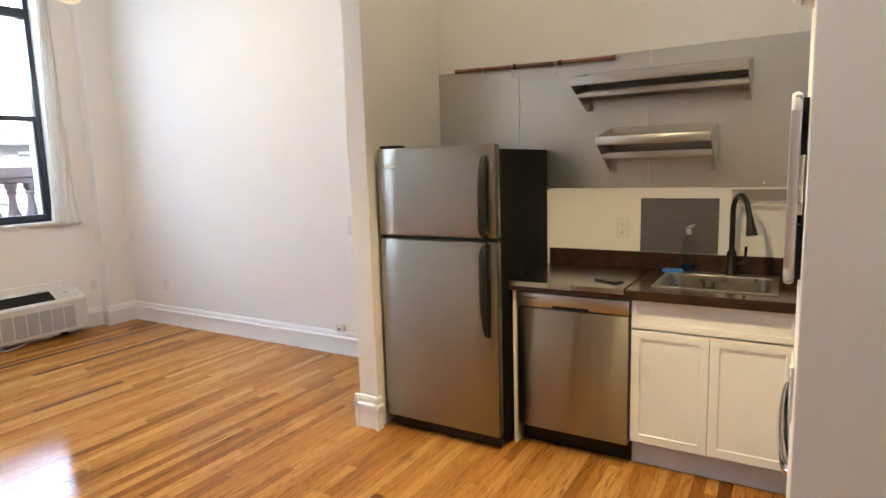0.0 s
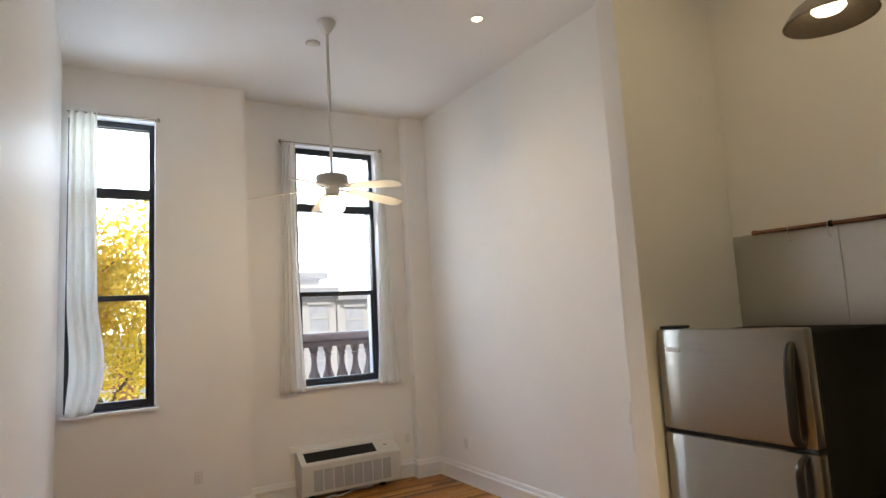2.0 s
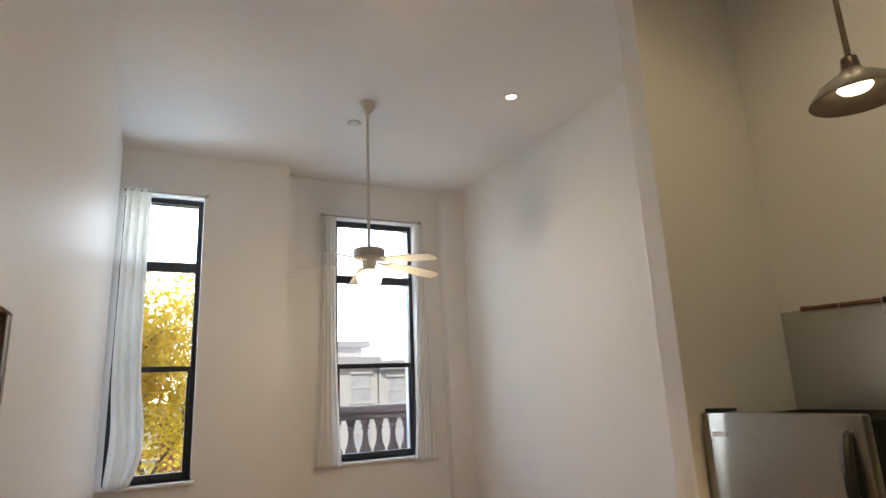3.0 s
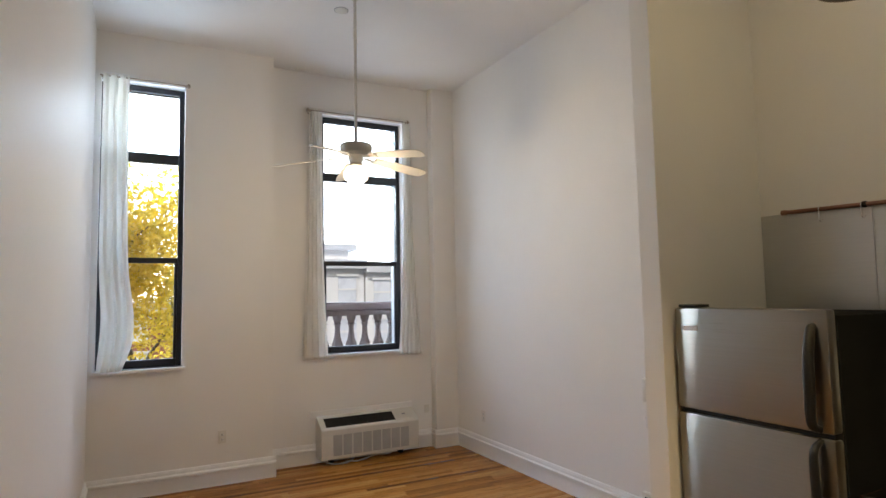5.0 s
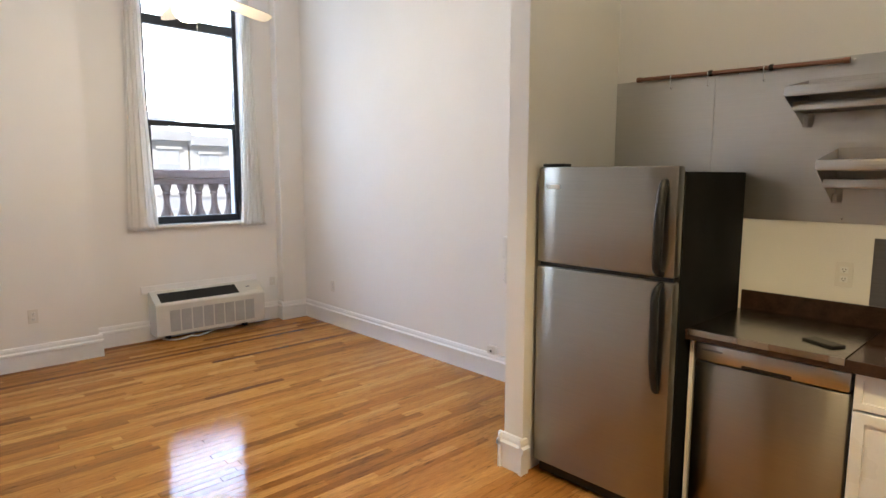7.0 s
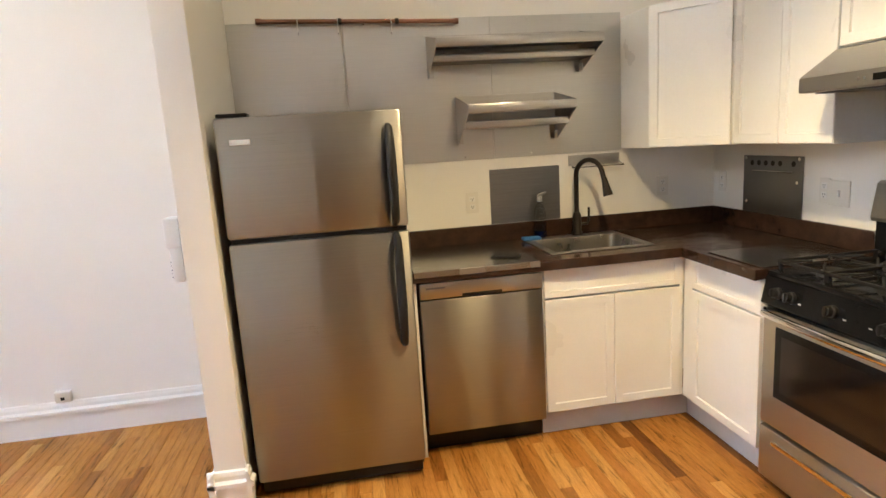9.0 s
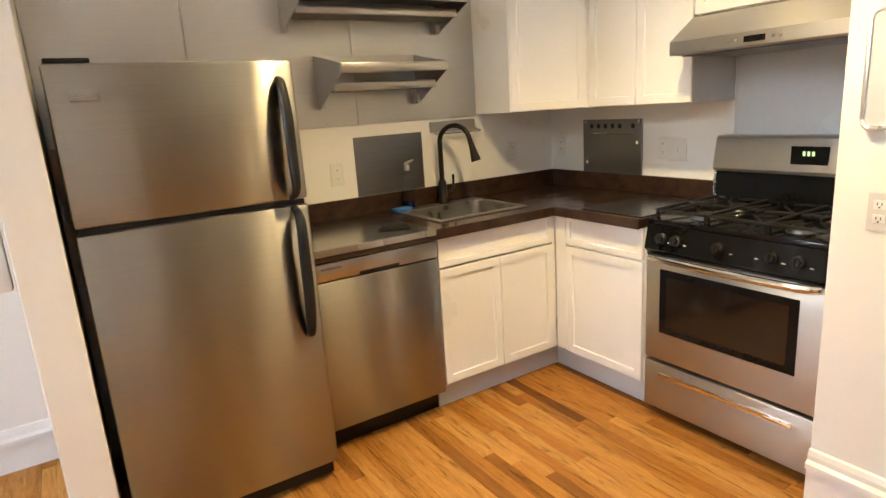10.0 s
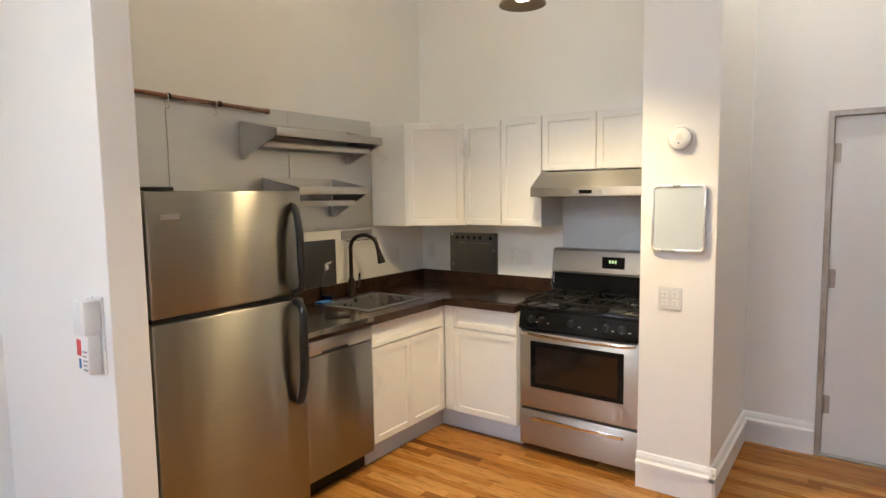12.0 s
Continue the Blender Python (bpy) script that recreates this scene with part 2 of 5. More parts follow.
# ---- mesh helpers ----
def box(bm, x0, x1, y0, y1, z0, z1, bevel=0.0):
    """A box, its edges rounded by bevel."""
    r = bmesh.ops.create_cube(bm, size=1.0, matrix=Matrix.Translation(((x0 + x1) / 2, (y0 + y1) / 2, (z0 + z1) / 2)) @ Matrix.Diagonal((abs(x1 - x0), abs(y1 - y0), abs(z1 - z0), 1)))
    if bevel:
        edges = {e for v in r["verts"] for e in v.link_edges}
        bmesh.ops.bevel(bm, geom=list(edges), offset=bevel, segments=2, profile=0.5, affect="EDGES", clamp_overlap=True)
    return bm


def block(x0, x1, y0, y1, z0, z1, bevel=0.0):
    return box(bmesh.new(), x0, x1, y0, y1, z0, z1, bevel)


def rod(bm, a, b, r0, r1=None, sides=16):
    """A round bar from a to b."""
    a, b = Vector(a), Vector(b)
    d = b - a
    m = Matrix.Translation((a + b) / 2) @ d.to_track_quat("Z", "Y").to_matrix().to_4x4()
    bmesh.ops.create_cone(bm, cap_ends=True, segments=sides, radius1=r0, radius2=r0 if r1 is None else r1, depth=d.length, matrix=m)
    return bm


def lathe(bm, profile, centre, sides=32, axis=(0, 0, 1)):
    """Turn a profile of (radius, height) round an axis through centre."""
    turn = Vector(axis).to_track_quat("Z", "Y").to_matrix().to_4x4()
    rings = []
    for r, h in profile:
        rings.append([bm.verts.new(Vector(centre) + turn @ Vector((max(r, 1e-4) * math.cos(2 * math.pi * k / sides), max(r, 1e-4) * math.sin(2 * math.pi * k / sides), h))) for k in range(sides)])
    for p, q in zip(rings, rings[1:]):
        for k in range(sides):
            bm.faces.new((p[k], p[(k + 1) % sides], q[(k + 1) % sides], q[k]))
    for ring in (rings[0], rings[-1]):
        bm.faces.new(ring)
    bmesh.ops.recalc_face_normals(bm, faces=bm.faces[:])
    return bm


def tube(bm, points, radius, sides=12, flat=1.0):
    """A bar of round or flattened section along a smooth line of points; radius may be a list."""
    pts = [Vector(p) for p in points]
    rings = []
    up = None
    for i, p in enumerate(pts):
        d = (pts[min(i + 1, len(pts) - 1)] - pts[max(i - 1, 0)]).normalized()
        if up is None:
            up = d.orthogonal().normalized()
        up = (up - d * up.dot(d)).normalized()
        side = d.cross(up)
        r = radius[i] if isinstance(radius, (list, tuple)) else radius
        rings.append([bm.verts.new(p + up * r * math.cos(2 * math.pi * k / sides) + side * r * flat * math.sin(2 * math.pi * k / sides)) for k in range(sides)])
    for p, q in zip(rings, rings[1:]):
        for k in range(sides):
            bm.faces.new((p[k], p[(k + 1) % sides], q[(k + 1) % sides], q[k]))
    bm.faces.new(rings[0])
    bm.faces.new(rings[-1])
    bmesh.ops.recalc_face_normals(bm, faces=bm.faces[:])
    return bm


def prism(bm, outline, a, b):
    """Extrude an outline of points (functions of a depth) from a to b: outline(d) gives the ring of points."""
    p, q = [bm.verts.new(v) for v in outline(a)], [bm.verts.new(v) for v in outline(b)]
    k = len(p)
    for i in range(k):
        bm.faces.new((p[i], p[(i + 1) % k], q[(i + 1) % k], q[i]))
    bm.faces.new(p)
    bm.faces.new(q)
    bmesh.ops.recalc_face_normals(bm, faces=bm.faces[:])
    return bm


def smooth_line(points, steps=6):
    """A Catmull-Rom line through the points."""
    p = [Vector(q) for q in points]
    p = [2 * p[0] - p[1]] + p + [2 * p[-1] - p[-2]]
    out = []
    for i in range(1, len(p) - 2):
        for s in range(steps):
            t = s / steps
            out.append(0.5 * (2 * p[i] + (p[i + 1] - p[i - 1]) * t + (2 * p[i - 1] - 5 * p[i] + 4 * p[i + 1] - p[i + 2]) * t * t + (3 * p[i] - p[i - 1] - 3 * p[i + 1] + p[i + 2]) * t ** 3))
    out.append(p[-2])
    return out


AT = Vector((0, 0, 0))     # where the run of units in hand is set


def solid(name, bm, mat, smooth=False):
    bmesh.ops.translate(bm, vec=AT, verts=bm.verts[:])
    me = bpy.data.meshes.new(name)
    bm.to_mesh(me)
    bm.free()
    me.materials.append(M[mat] if isinstance(mat, str) else mat)
    if smooth:
        for p in me.polygons:
            p.use_smooth = True
        me.set_sharp_from_angle(angle=radians(40))
    return new(name, me)


def structure(name, bm, mat, label, category):
    return tagged(solid(name, bm, mat), label, category, kind="structure")


def thing(name, base, label, category, group=""):
    ob = new(name)
    ob.location = Vector(base) + AT
    ob.empty_display_size = 0.1
    return tagged(ob, label, category, group)


def part(name, bm, mat, parent, label="", smooth=False):
    """One mesh under a thing or under a part, in world places."""
    ob = solid(name, bm, mat, smooth)
    ob.parent = parent
    if parent.type == "EMPTY":
        ob.location = -parent.location
    elif parent.parent is None:
        ob.location = -parent.location
    return tagged(ob, label)


# ---- the large structure ----
M["passage_floor"] = plain("passage_wood", (0.28, 0.12, 0.03), (0.44, 0.20, 0.055), 0.25, 3, 40, 0.1, stretch=(9, 0.7, 1))
CEIL = 4.205
WEST_A, WEST_B, PIER = -5.985, -6.235, -6.115     # wall faces: window 1, window 2, corner pier
SOUTH, NORTH, KITCHEN, EAST = -1.715, 2.02, 1.815, 0.985
FIN0, FIN1, FIN_Y = -2.215, -2.085, 0.985
KEAST = 0.62                                      # kitchen side wall behind the range
COL_X, COL_Y0, COL_Y1 = 0.0, -0.515, -0.138
STEP_Y, PIER_Y = -0.135, 1.735
W1 = (-1.665, -0.965)
W2 = (0.445, 1.400)
WZ0, WZ1 = 1.125, 3.79

sub = block(-6.3, 1.1, -1.75, 2.1, -0.12, -0.013)
structure("floor", sub, "gap", "oak strip floor with dark joints", "floor")
structure("ceiling", block(-6.9, 1.25, -2.1, 2.3, CEIL, CEIL + 0.15), "ceiling", "white painted plaster ceiling", "ceiling")

bm = bmesh.new()
OUT = -6.62
box(bm, OUT, WEST_A, -1.9, W1[0], 0, CEIL)
box(bm, OUT, WEST_A, W1[0], W1[1], 0, WZ0)
box(bm, OUT, WEST_A, W1[0], W1[1], WZ1, CEIL)
box(bm, OUT, WEST_A, W1[1], STEP_Y, 0, CEIL)
structure("wall_west_1", bm, "wall", "white painted wall with a tall narrow window", "wall")
bm = bmesh.new()
box(bm, OUT, WEST_B, STEP_Y, W2[0], 0, CEIL)
box(bm, OUT, WEST_B, W2[0], W2[1], 0, WZ0)
box(bm, OUT, WEST_B, W2[0], W2[1], WZ1, CEIL)
box(bm, OUT, WEST_B, W2[1], PIER_Y, 0, CEIL)
box(bm, OUT, PIER, PIER_Y, 2.25, 0, CEIL)
structure("wall_west_2", bm, "wall", "white painted wall with a window and a corner pier", "wall")
structure("wall_north", block(PIER, FIN0, NORTH, NORTH + 0.2, 0, CEIL), "wall", "white painted living room wall", "wall")
structure("wall_fin", block(FIN0, FIN1, FIN_Y, NORTH + 0.2, 0, CEIL, 0.004), "kitchen_wall", "thin white wall between the living room and the fridge", "wall")
structure("wall_kitchen", block(FIN1, KEAST + 0.1, KITCHEN, KITCHEN + 0.2, 0, CEIL), "kitchen_wall", "cream kitchen wall behind the sink", "wall")
structure("wall_kitchen_side", block(KEAST, KEAST + 0.1, COL_Y1, KITCHEN, 0, CEIL), "kitchen_wall", "cream kitchen wall behind the range", "wall")
structure("wall_column", block(COL_X, EAST, COL_Y0, COL_Y1, 0, CEIL, 0.004), "wall", "white wall end beside the range", "wall")
DOOR_Y0, DOOR_Y1, DOOR_Z = -1.68, -0.922, 2.063
bm = bmesh.new()
box(bm, EAST, EAST + 0.15, COL_Y0 - 0.0, DOOR_Y1, 0, CEIL)
box(bm, EAST, EAST + 0.15, DOOR_Y0, DOOR_Y1, DOOR_Z, CEIL)
box(bm, EAST, EAST + 0.15, -1.9, DOOR_Y0, 0, CEIL)
structure("wall_east", bm, "wall", "white entrance wall", "wall")
# the long wall, with a wide opening to a side passage near the entrance
BD0, BD1, BDZ = -1.93, 0.62, 2.065
bm = bmesh.new()
box(bm, WEST_A, BD0, -1.89, SOUTH, 0, CEIL)
box(bm, BD0, BD1, -1.89, SOUTH, BDZ, CEIL)
box(bm, BD1, EAST, -1.89, SOUTH, 0, CEIL)
structure("wall_south", bm, "wall_gloss", "glossy white painted long wall with a wide opening", "wall")
bm = bmesh.new()
box(bm, BD0 - 0.12, BD0, -2.9, -1.89, 0, BDZ + 0.12)
box(bm, BD1, BD1 + 0.12, -2.9, -1.89, 0, BDZ + 0.12)
box(bm, BD0, BD1, -2.9, -2.78, 0, BDZ + 0.12)
structure("wall_passage", bm, "wall", "plain white walls of the side passage", "wall")
structure("ceiling_passage", block(BD0, BD1, -2.78, -1.89, BDZ, BDZ + 0.12), "ceiling", "low white ceiling of the side passage", "ceiling")
structure("floor_passage", block(BD0, BD1, -2.78, SOUTH, -0.12, -0.0005), "passage_floor", "brown wooden floor of the side passage", "floor")


BASE = [(0.0, 0.0), (0.018, 0.0), (0.018, 0.125), (0.030, 0.130), (0.030, 0.150), (0.016, 0.160), (0.016, 0.178), (0.010, 0.196), (0.0, 0.200)]


def baseboard(runs, label, category="baseboard"):
    """Moulded skirting along runs of wall foot: start, end and the way out of the wall, with the depth of its own end returns."""
    bm = bmesh.new()
    for (x0, y0), (x1, y1), (nx, ny) in runs:
        prism(bm, lambda d: [(x0 + (x1 - x0) * d + nx * o, y0 + (y1 - y0) * d + ny * o, z) for o, z in BASE], 0.0, 1.0)
    return structure("baseboard", bm, "trim", label, category)


B = 0.030
baseboard([((WEST_A, SOUTH), (WEST_A, STEP_Y + B), (1, 0)), ((WEST_B, STEP_Y), (WEST_A, STEP_Y), (0, 1))], "white moulded skirting under the narrow window")
baseboard([((WEST_B, STEP_Y), (WEST_B, PIER_Y), (1, 0)), ((PIER, PIER_Y - B), (PIER, NORTH), (1, 0)), ((WEST_B, PIER_Y), (PIER, PIER_Y), (0, -1))], "white moulded skirting behind the air conditioner")
baseboard([((PIER, NORTH), (FIN0, NORTH), (0, -1))], "white moulded skirting along the living room wall")
baseboard([((FIN0, NORTH), (FIN0, FIN_Y - B), (-1, 0)), ((FIN0 - B, FIN_Y), (FIN1, FIN_Y), (0, -1)), ((FIN1, FIN_Y - B), (FIN1, FIN_Y + 0.03), (1, 0))], "white moulded skirting round the thin wall end")
baseboard([((COL_X, COL_Y1), (COL_X, COL_Y0 - B), (-1, 0)), ((COL_X - B, COL_Y0), (EAST, COL_Y0), (0, -1))], "tall white moulded skirting round the wall end")
baseboard([((EAST, COL_Y0), (EAST, DOOR_Y1 + 0.012), (-1, 0))], "tall white moulded skirting beside the entrance door")
baseboard([((WEST_A, SOUTH), (BD0, SOUTH), (0, 1)), ((BD1, SOUTH), (EAST, SOUTH), (0, 1))], "white moulded skirting along the long wall")


def window(name, y0, y1, x, wall, label):
    """A dark double-hung window with a transom, set in its reveal, with a white sill and head trim."""
    top = tagged(solid(name, block(x - 0.05, wall + 0.05, y0 - 0.02, y1 + 0.03, WZ0 - 0.028, WZ0, 0.004), "trim"), label, "window", kind="structure")
    top.name = name

    def bar(pname, a0, a1, z0, z1, d0=-0.04, d1=0.0):
        part(pname, block(x + d0, x + d1, a0, a1, z0, z1, 0.004), "window_frame", top)

    w = 0.055
    bar("jamb", y0, y0 + 0.045, WZ0, WZ1 - 0.03, -0.06, 0.01)
    bar("jamb", y1 - 0.045, y1, WZ0, WZ1 - 0.03, -0.06, 0.01)
    bar("head", y0 + 0.045, y1 - 0.045, WZ1 - 0.085, WZ1 - 0.03, -0.06, 0.01)
    bar("transom", y0 + 0.045, y1 - 0.045, 3.035, 3.125, -0.06, 0.012)
    bar("meeting_rail", y0 + 0.045, y1 - 0.045, 2.085, 2.135, -0.05, 0.004)
    bar("bottom_rail", y0 + 0.045, y1 - 0.045, WZ0, WZ0 + 0.068, -0.05, 0.004)
    bar("stile", y0 + 0.045, y0 + 0.07, WZ0 + 0.068, 2.085, -0.035, -0.001)
    bar("stile", y1 - 0.07, y1 - 0.045, WZ0 + 0.068, 2.085, -0.035, -0.001)
    part("head_trim", block(x - 0.02, wall + 0.012, y0 - 0.005, y1 + 0.005, WZ1 - 0.03, WZ1 + 0.03, 0.003), "trim", top, "white painted head board")
    for z0, z1, d in ((WZ0 + 0.068, 2.085, -0.02), (2.135, 3.035, -0.035), (3.125, WZ1 - 0.085, -0.03)):
        g = part("pane", block(x + d, x + d + 0.004, y0 + 0.045, y1 - 0.045, z0, z1), "glass", top, "clear glass pane")
        g.visible_shadow = False
    return top


window("window_1", W1[0], W1[1], -6.09, WEST_A, "tall narrow dark-framed window with three panes and white sill")
window("window_2", W2[0], W2[1], -6.345, WEST_B, "tall dark-framed sash window with three panes and white sill")


# ---- kitchen: fridge ----
AT = Vector((0.096, -0.020, 0.0))
def fridge():
    f = thing("refrigerator", (-1.78, 1.45, 0), "stainless steel top-freezer refrigerator with black sides and curved black handles", "refrigerator")
    x0, x1, y0 = -2.147, -1.409, 1.052
    part("body", block(x0 + 0.004, x1 - 0.002, y0 + 0.075, 1.80, 0.03, 1.625, 0.006), "black_side", f, "black textured cabinet", True)
    part("freezer_door", block(x0, x1, y0, y0 + 0.062, 1.166, 1.650, 0.012), "steel", f, "brushed stainless freezer door", True)
    part("fridge_door", block(x0, x1, y0, y0 + 0.062, 0.085, 1.146, 0.012), "steel", f, "brushed stainless lower door", True)
    part("gasket", block(x0 + 0.012, x1 - 0.010, y0 + 0.018, y0 + 0.076, 0.09, 1.632), "black", f)
    part("kick_plate", block(x0 + 0.01, x1 - 0.01, y0 + 0.045, y0 + 0.09, 0.015, 0.078, 0.004), "black", f, "black toe grille")
    part("hinge_cover", block(x0 + 0.01, x0 + 0.13, y0 + 0.02, y0 + 0.10, 1.651, 1.666, 0.005), "black", f, "black hinge cap", True)
    part("badge", block(x0 + 0.055, x0 + 0.135, y0 - 0.004, y0 + 0.002, 1.541, 1.563, 0.001), "chrome", f, "small chrome badge")
    for z0, z1, bow in ((1.178, 1.585, 1), (0.650, 1.136, -1)):
        hx, span = x1 - 0.056, z1 - z0
        far, near = (z1, z0) if bow > 0 else (z0, z1)
        line = smooth_line([(hx, y0 + 0.004, far), (hx, y0 - 0.022, far + (near - far) * 0.05), (hx, y0 - 0.046, far + (near - far) * 0.30), (hx, y0 - 0.050, far + (near - far) * 0.62), (hx, y0 - 0.050, far + (near - far) * 0.92), (hx, y0 + 0.004, near)])
        thick = [0.012 + 0.006 * math.sin(math.pi * k / (len(line) - 1)) for k in range(len(line))]
        part("handle", tube(bmesh.new(), line, thick, 14, 1.2), "black", f, "curved black handle", True)
    for dx in (x0 + 0.06, x1 - 0.06):
        part("foot", rod(bmesh.new(), (dx, y0 + 0.12, 0), (dx, y0 + 0.12, 0.035), 0.02), "black", f)


fridge()
AT = Vector((0.090, -0.012, 0.0))


def dishwasher():
    d = thing("dishwasher", (-1.06, 1.5, 0), "stainless steel dishwasher under the counter", "dishwasher")
    x0, x1, y = -1.362, -0.770, 1.205
    part("door", block(x0, x1, y, y + 0.05, 0.115, 0.785, 0.008), "steel", d, "brushed stainless door", True)
    part("control_strip", block(x0, x1, y - 0.004, y + 0.05, 0.790, 0.868, 0.008), "steel_shelf", d, "stainless control strip", True)
    part("pocket_handle", block(x0 + 0.20, x1 - 0.20, y - 0.0055, y + 0.01, 0.792, 0.806, 0.002), "black", d, "dark recessed pull")
    part("badge", block(x0 + 0.03, x0 + 0.12, y - 0.0065, y, 0.838, 0.846), "ink", d)
    part("tub", block(x0 + 0.01, x1 - 0.01, y + 0.05, 1.79, 0.102, 0.865), "black", d, "dark tub")
    part("kick_plate", block(x0, x1, y + 0.085, y + 0.10, 0.0, 0.10), "black", d, "black kick plate")


dishwasher()


def sunk_panel(width, height, w):
    """A framed panel facing -y from the origin: one slab, its middle sunk by 9 mm with a sloping edge."""
    bm = block(0, width, 0, 0.02, 0, height)
    bm.faces.ensure_lookup_table()
    front = min(bm.faces, key=lambda f: f.calc_center_median().y)
    bmesh.ops.inset_region(bm, faces=[front], thickness=w, depth=0.0)
    bmesh.ops.inset_region(bm, faces=[front], thickness=0.003, depth=-0.009)
    rim = [e for e in bm.edges if all(abs(v.co.y) < 1e-5 and (v.co.x in (0.0, width) or abs(v.co.x - width) < 1e-5 or abs(v.co.x) < 1e-5 or abs(v.co.z) < 1e-5 or abs(v.co.z - height) < 1e-5) for v in e.verts)]
    bmesh.ops.bevel(bm, geom=rim, offset=0.002, segments=1, affect="EDGES")
    return bm


def shaker(name, parent, axis, face, a0, a1, z0, z1, frame_w=0.058, label="white shaker panel"):
    """A shaker door or drawer front: rails and stiles round a sunk panel. axis 'y' faces -y at y=face, 'x' faces -x."""
    w = min(frame_w, (z1 - z0) * 0.27)
    bm = sunk_panel(a1 - a0, z1 - z0, w)
    turn = Matrix.Identity(4) if axis == "y" else Matrix.Rotation(radians(-90), 4, "Z")
    place = Matrix.Translation((a0, face, z0)) if axis == "y" else Matrix.Translation((face, a1, z0))
    bmesh.ops.transform(bm, matrix=place @ turn, verts=bm.verts[:])
    return part(name, bm, "cabinet", parent, label)


def base_cabinets():
    c = thing("sink_cabinet", (-0.42, 1.5, 0), "white shaker sink base cabinet with two doors", "cabinet", "base cabinets")
    x0, x1, y = -0.764, -0.050, 1.212
    part("body", block(x0, x1 + 0.02, y + 0.021, 1.82, 0.14, 0.60), "cabinet", c)
    part("side", block(x0, x0 + 0.018, y + 0.021, 1.82, 0.60, 0.88), "cabinet", c)
    shaker("drawer_front", c, "y", y, x0 + 0.004, x1 - 0.006, 0.732, 0.878)
    mid = -0.405
    shaker("door", c, "y", y, x0 + 0.004, mid - 0.0015, 0.145, 0.722)
    shaker("door", c, "y", y, mid + 0.0015, x1 - 0.006, 0.145, 0.722)
    part("filler", block(x1 - 0.006, x1 + 0.016, y + 0.004, y + 0.03, 0.145, 0.872), "cabinet", c, "white corner filler")
    part("toe_board", block(x0, x1 + 0.10, y + 0.075, y + 0.09, 0.0, 0.14), "cab_grey", c, "pale grey toe board")
    f = thing("corner_cabinet", (0.2, 1.0, 0), "white shaker base cabinet beside the range", "cabinet", "base cabinets")
    x, y0, y1 = -0.040, 0.648, 1.208
    part("body", block(x + 0.021, 0.525, y0, y1 + 0.02, 0.14, 0.88), "cabinet", f)
    part("filler", block(x + 0.004, x + 0.02, 1.135, y1, 0.145, 0.872, 0.001), "cabinet", f, "white filler strip")
    shaker("drawer_front", f, "x", x, y0 + 0.004, 1.130, 0.732, 0.878)
    shaker("door", f, "x", x, y0 + 0.004, 1.130, 0.145, 0.722)
    part("toe_board", block(x + 0.075, x + 0.09, y0, y1 + 0.075, 0.0, 0.14), "cab_grey", f, "pale grey toe board")
    part("end_panel", block(-1.392, -1.374, 1.215, 1.82, 0.0, 0.88, 0.001), "cabinet", thing("end_panel_unit", (-1.38, 1.5, 0), "white end panel between refrigerator and dishwasher", "panel"))


base_cabinets()

SINK = (-0.66, -0.17, 1.325, 1.70)


def worktop():
    w = thing("worktop", (-0.5, 1.5, 0.88), "dark brown laminate worktop with upstand, in an L", "worktop")
    z0, z1, y = 0.882, 0.924, 1.180
    bm = bmesh.new()
    sx0, sx1, sy0, sy1 = SINK
    box(bm, -1.400, sx0, y, 1.825, z0, z1)
    box(bm, sx0, sx1, y, sy0, z0, z1)
    box(bm, sx0, sx1, sy1, 1.825, z0, z1)
    box(bm, sx1, 0.53, y, 1.825, z0, z1)
    box(bm, -0.066, 0.53, 0.648, y, z0, z1)
    part("top", bm, "laminate", w)
    part("front_edge", block(-1.400, -0.066, y - 0.006, y + 0.004, z0 - 0.004, z1 + 0.0015, 0.003), "laminate", w)
    part("front_edge", block(-0.072, -0.062, 0.648, y, z0 - 0.004, z1 + 0.0015, 0.003), "laminate", w)
    part("upstand", block(-1.400, 0.532, 1.808, 1.826, z1, 1.022, 0.003), "laminate", w)
    part("upstand", block(0.512, 0.531, 0.648, 1.807, z1, 1.022, 0.003), "laminate", w)


worktop()


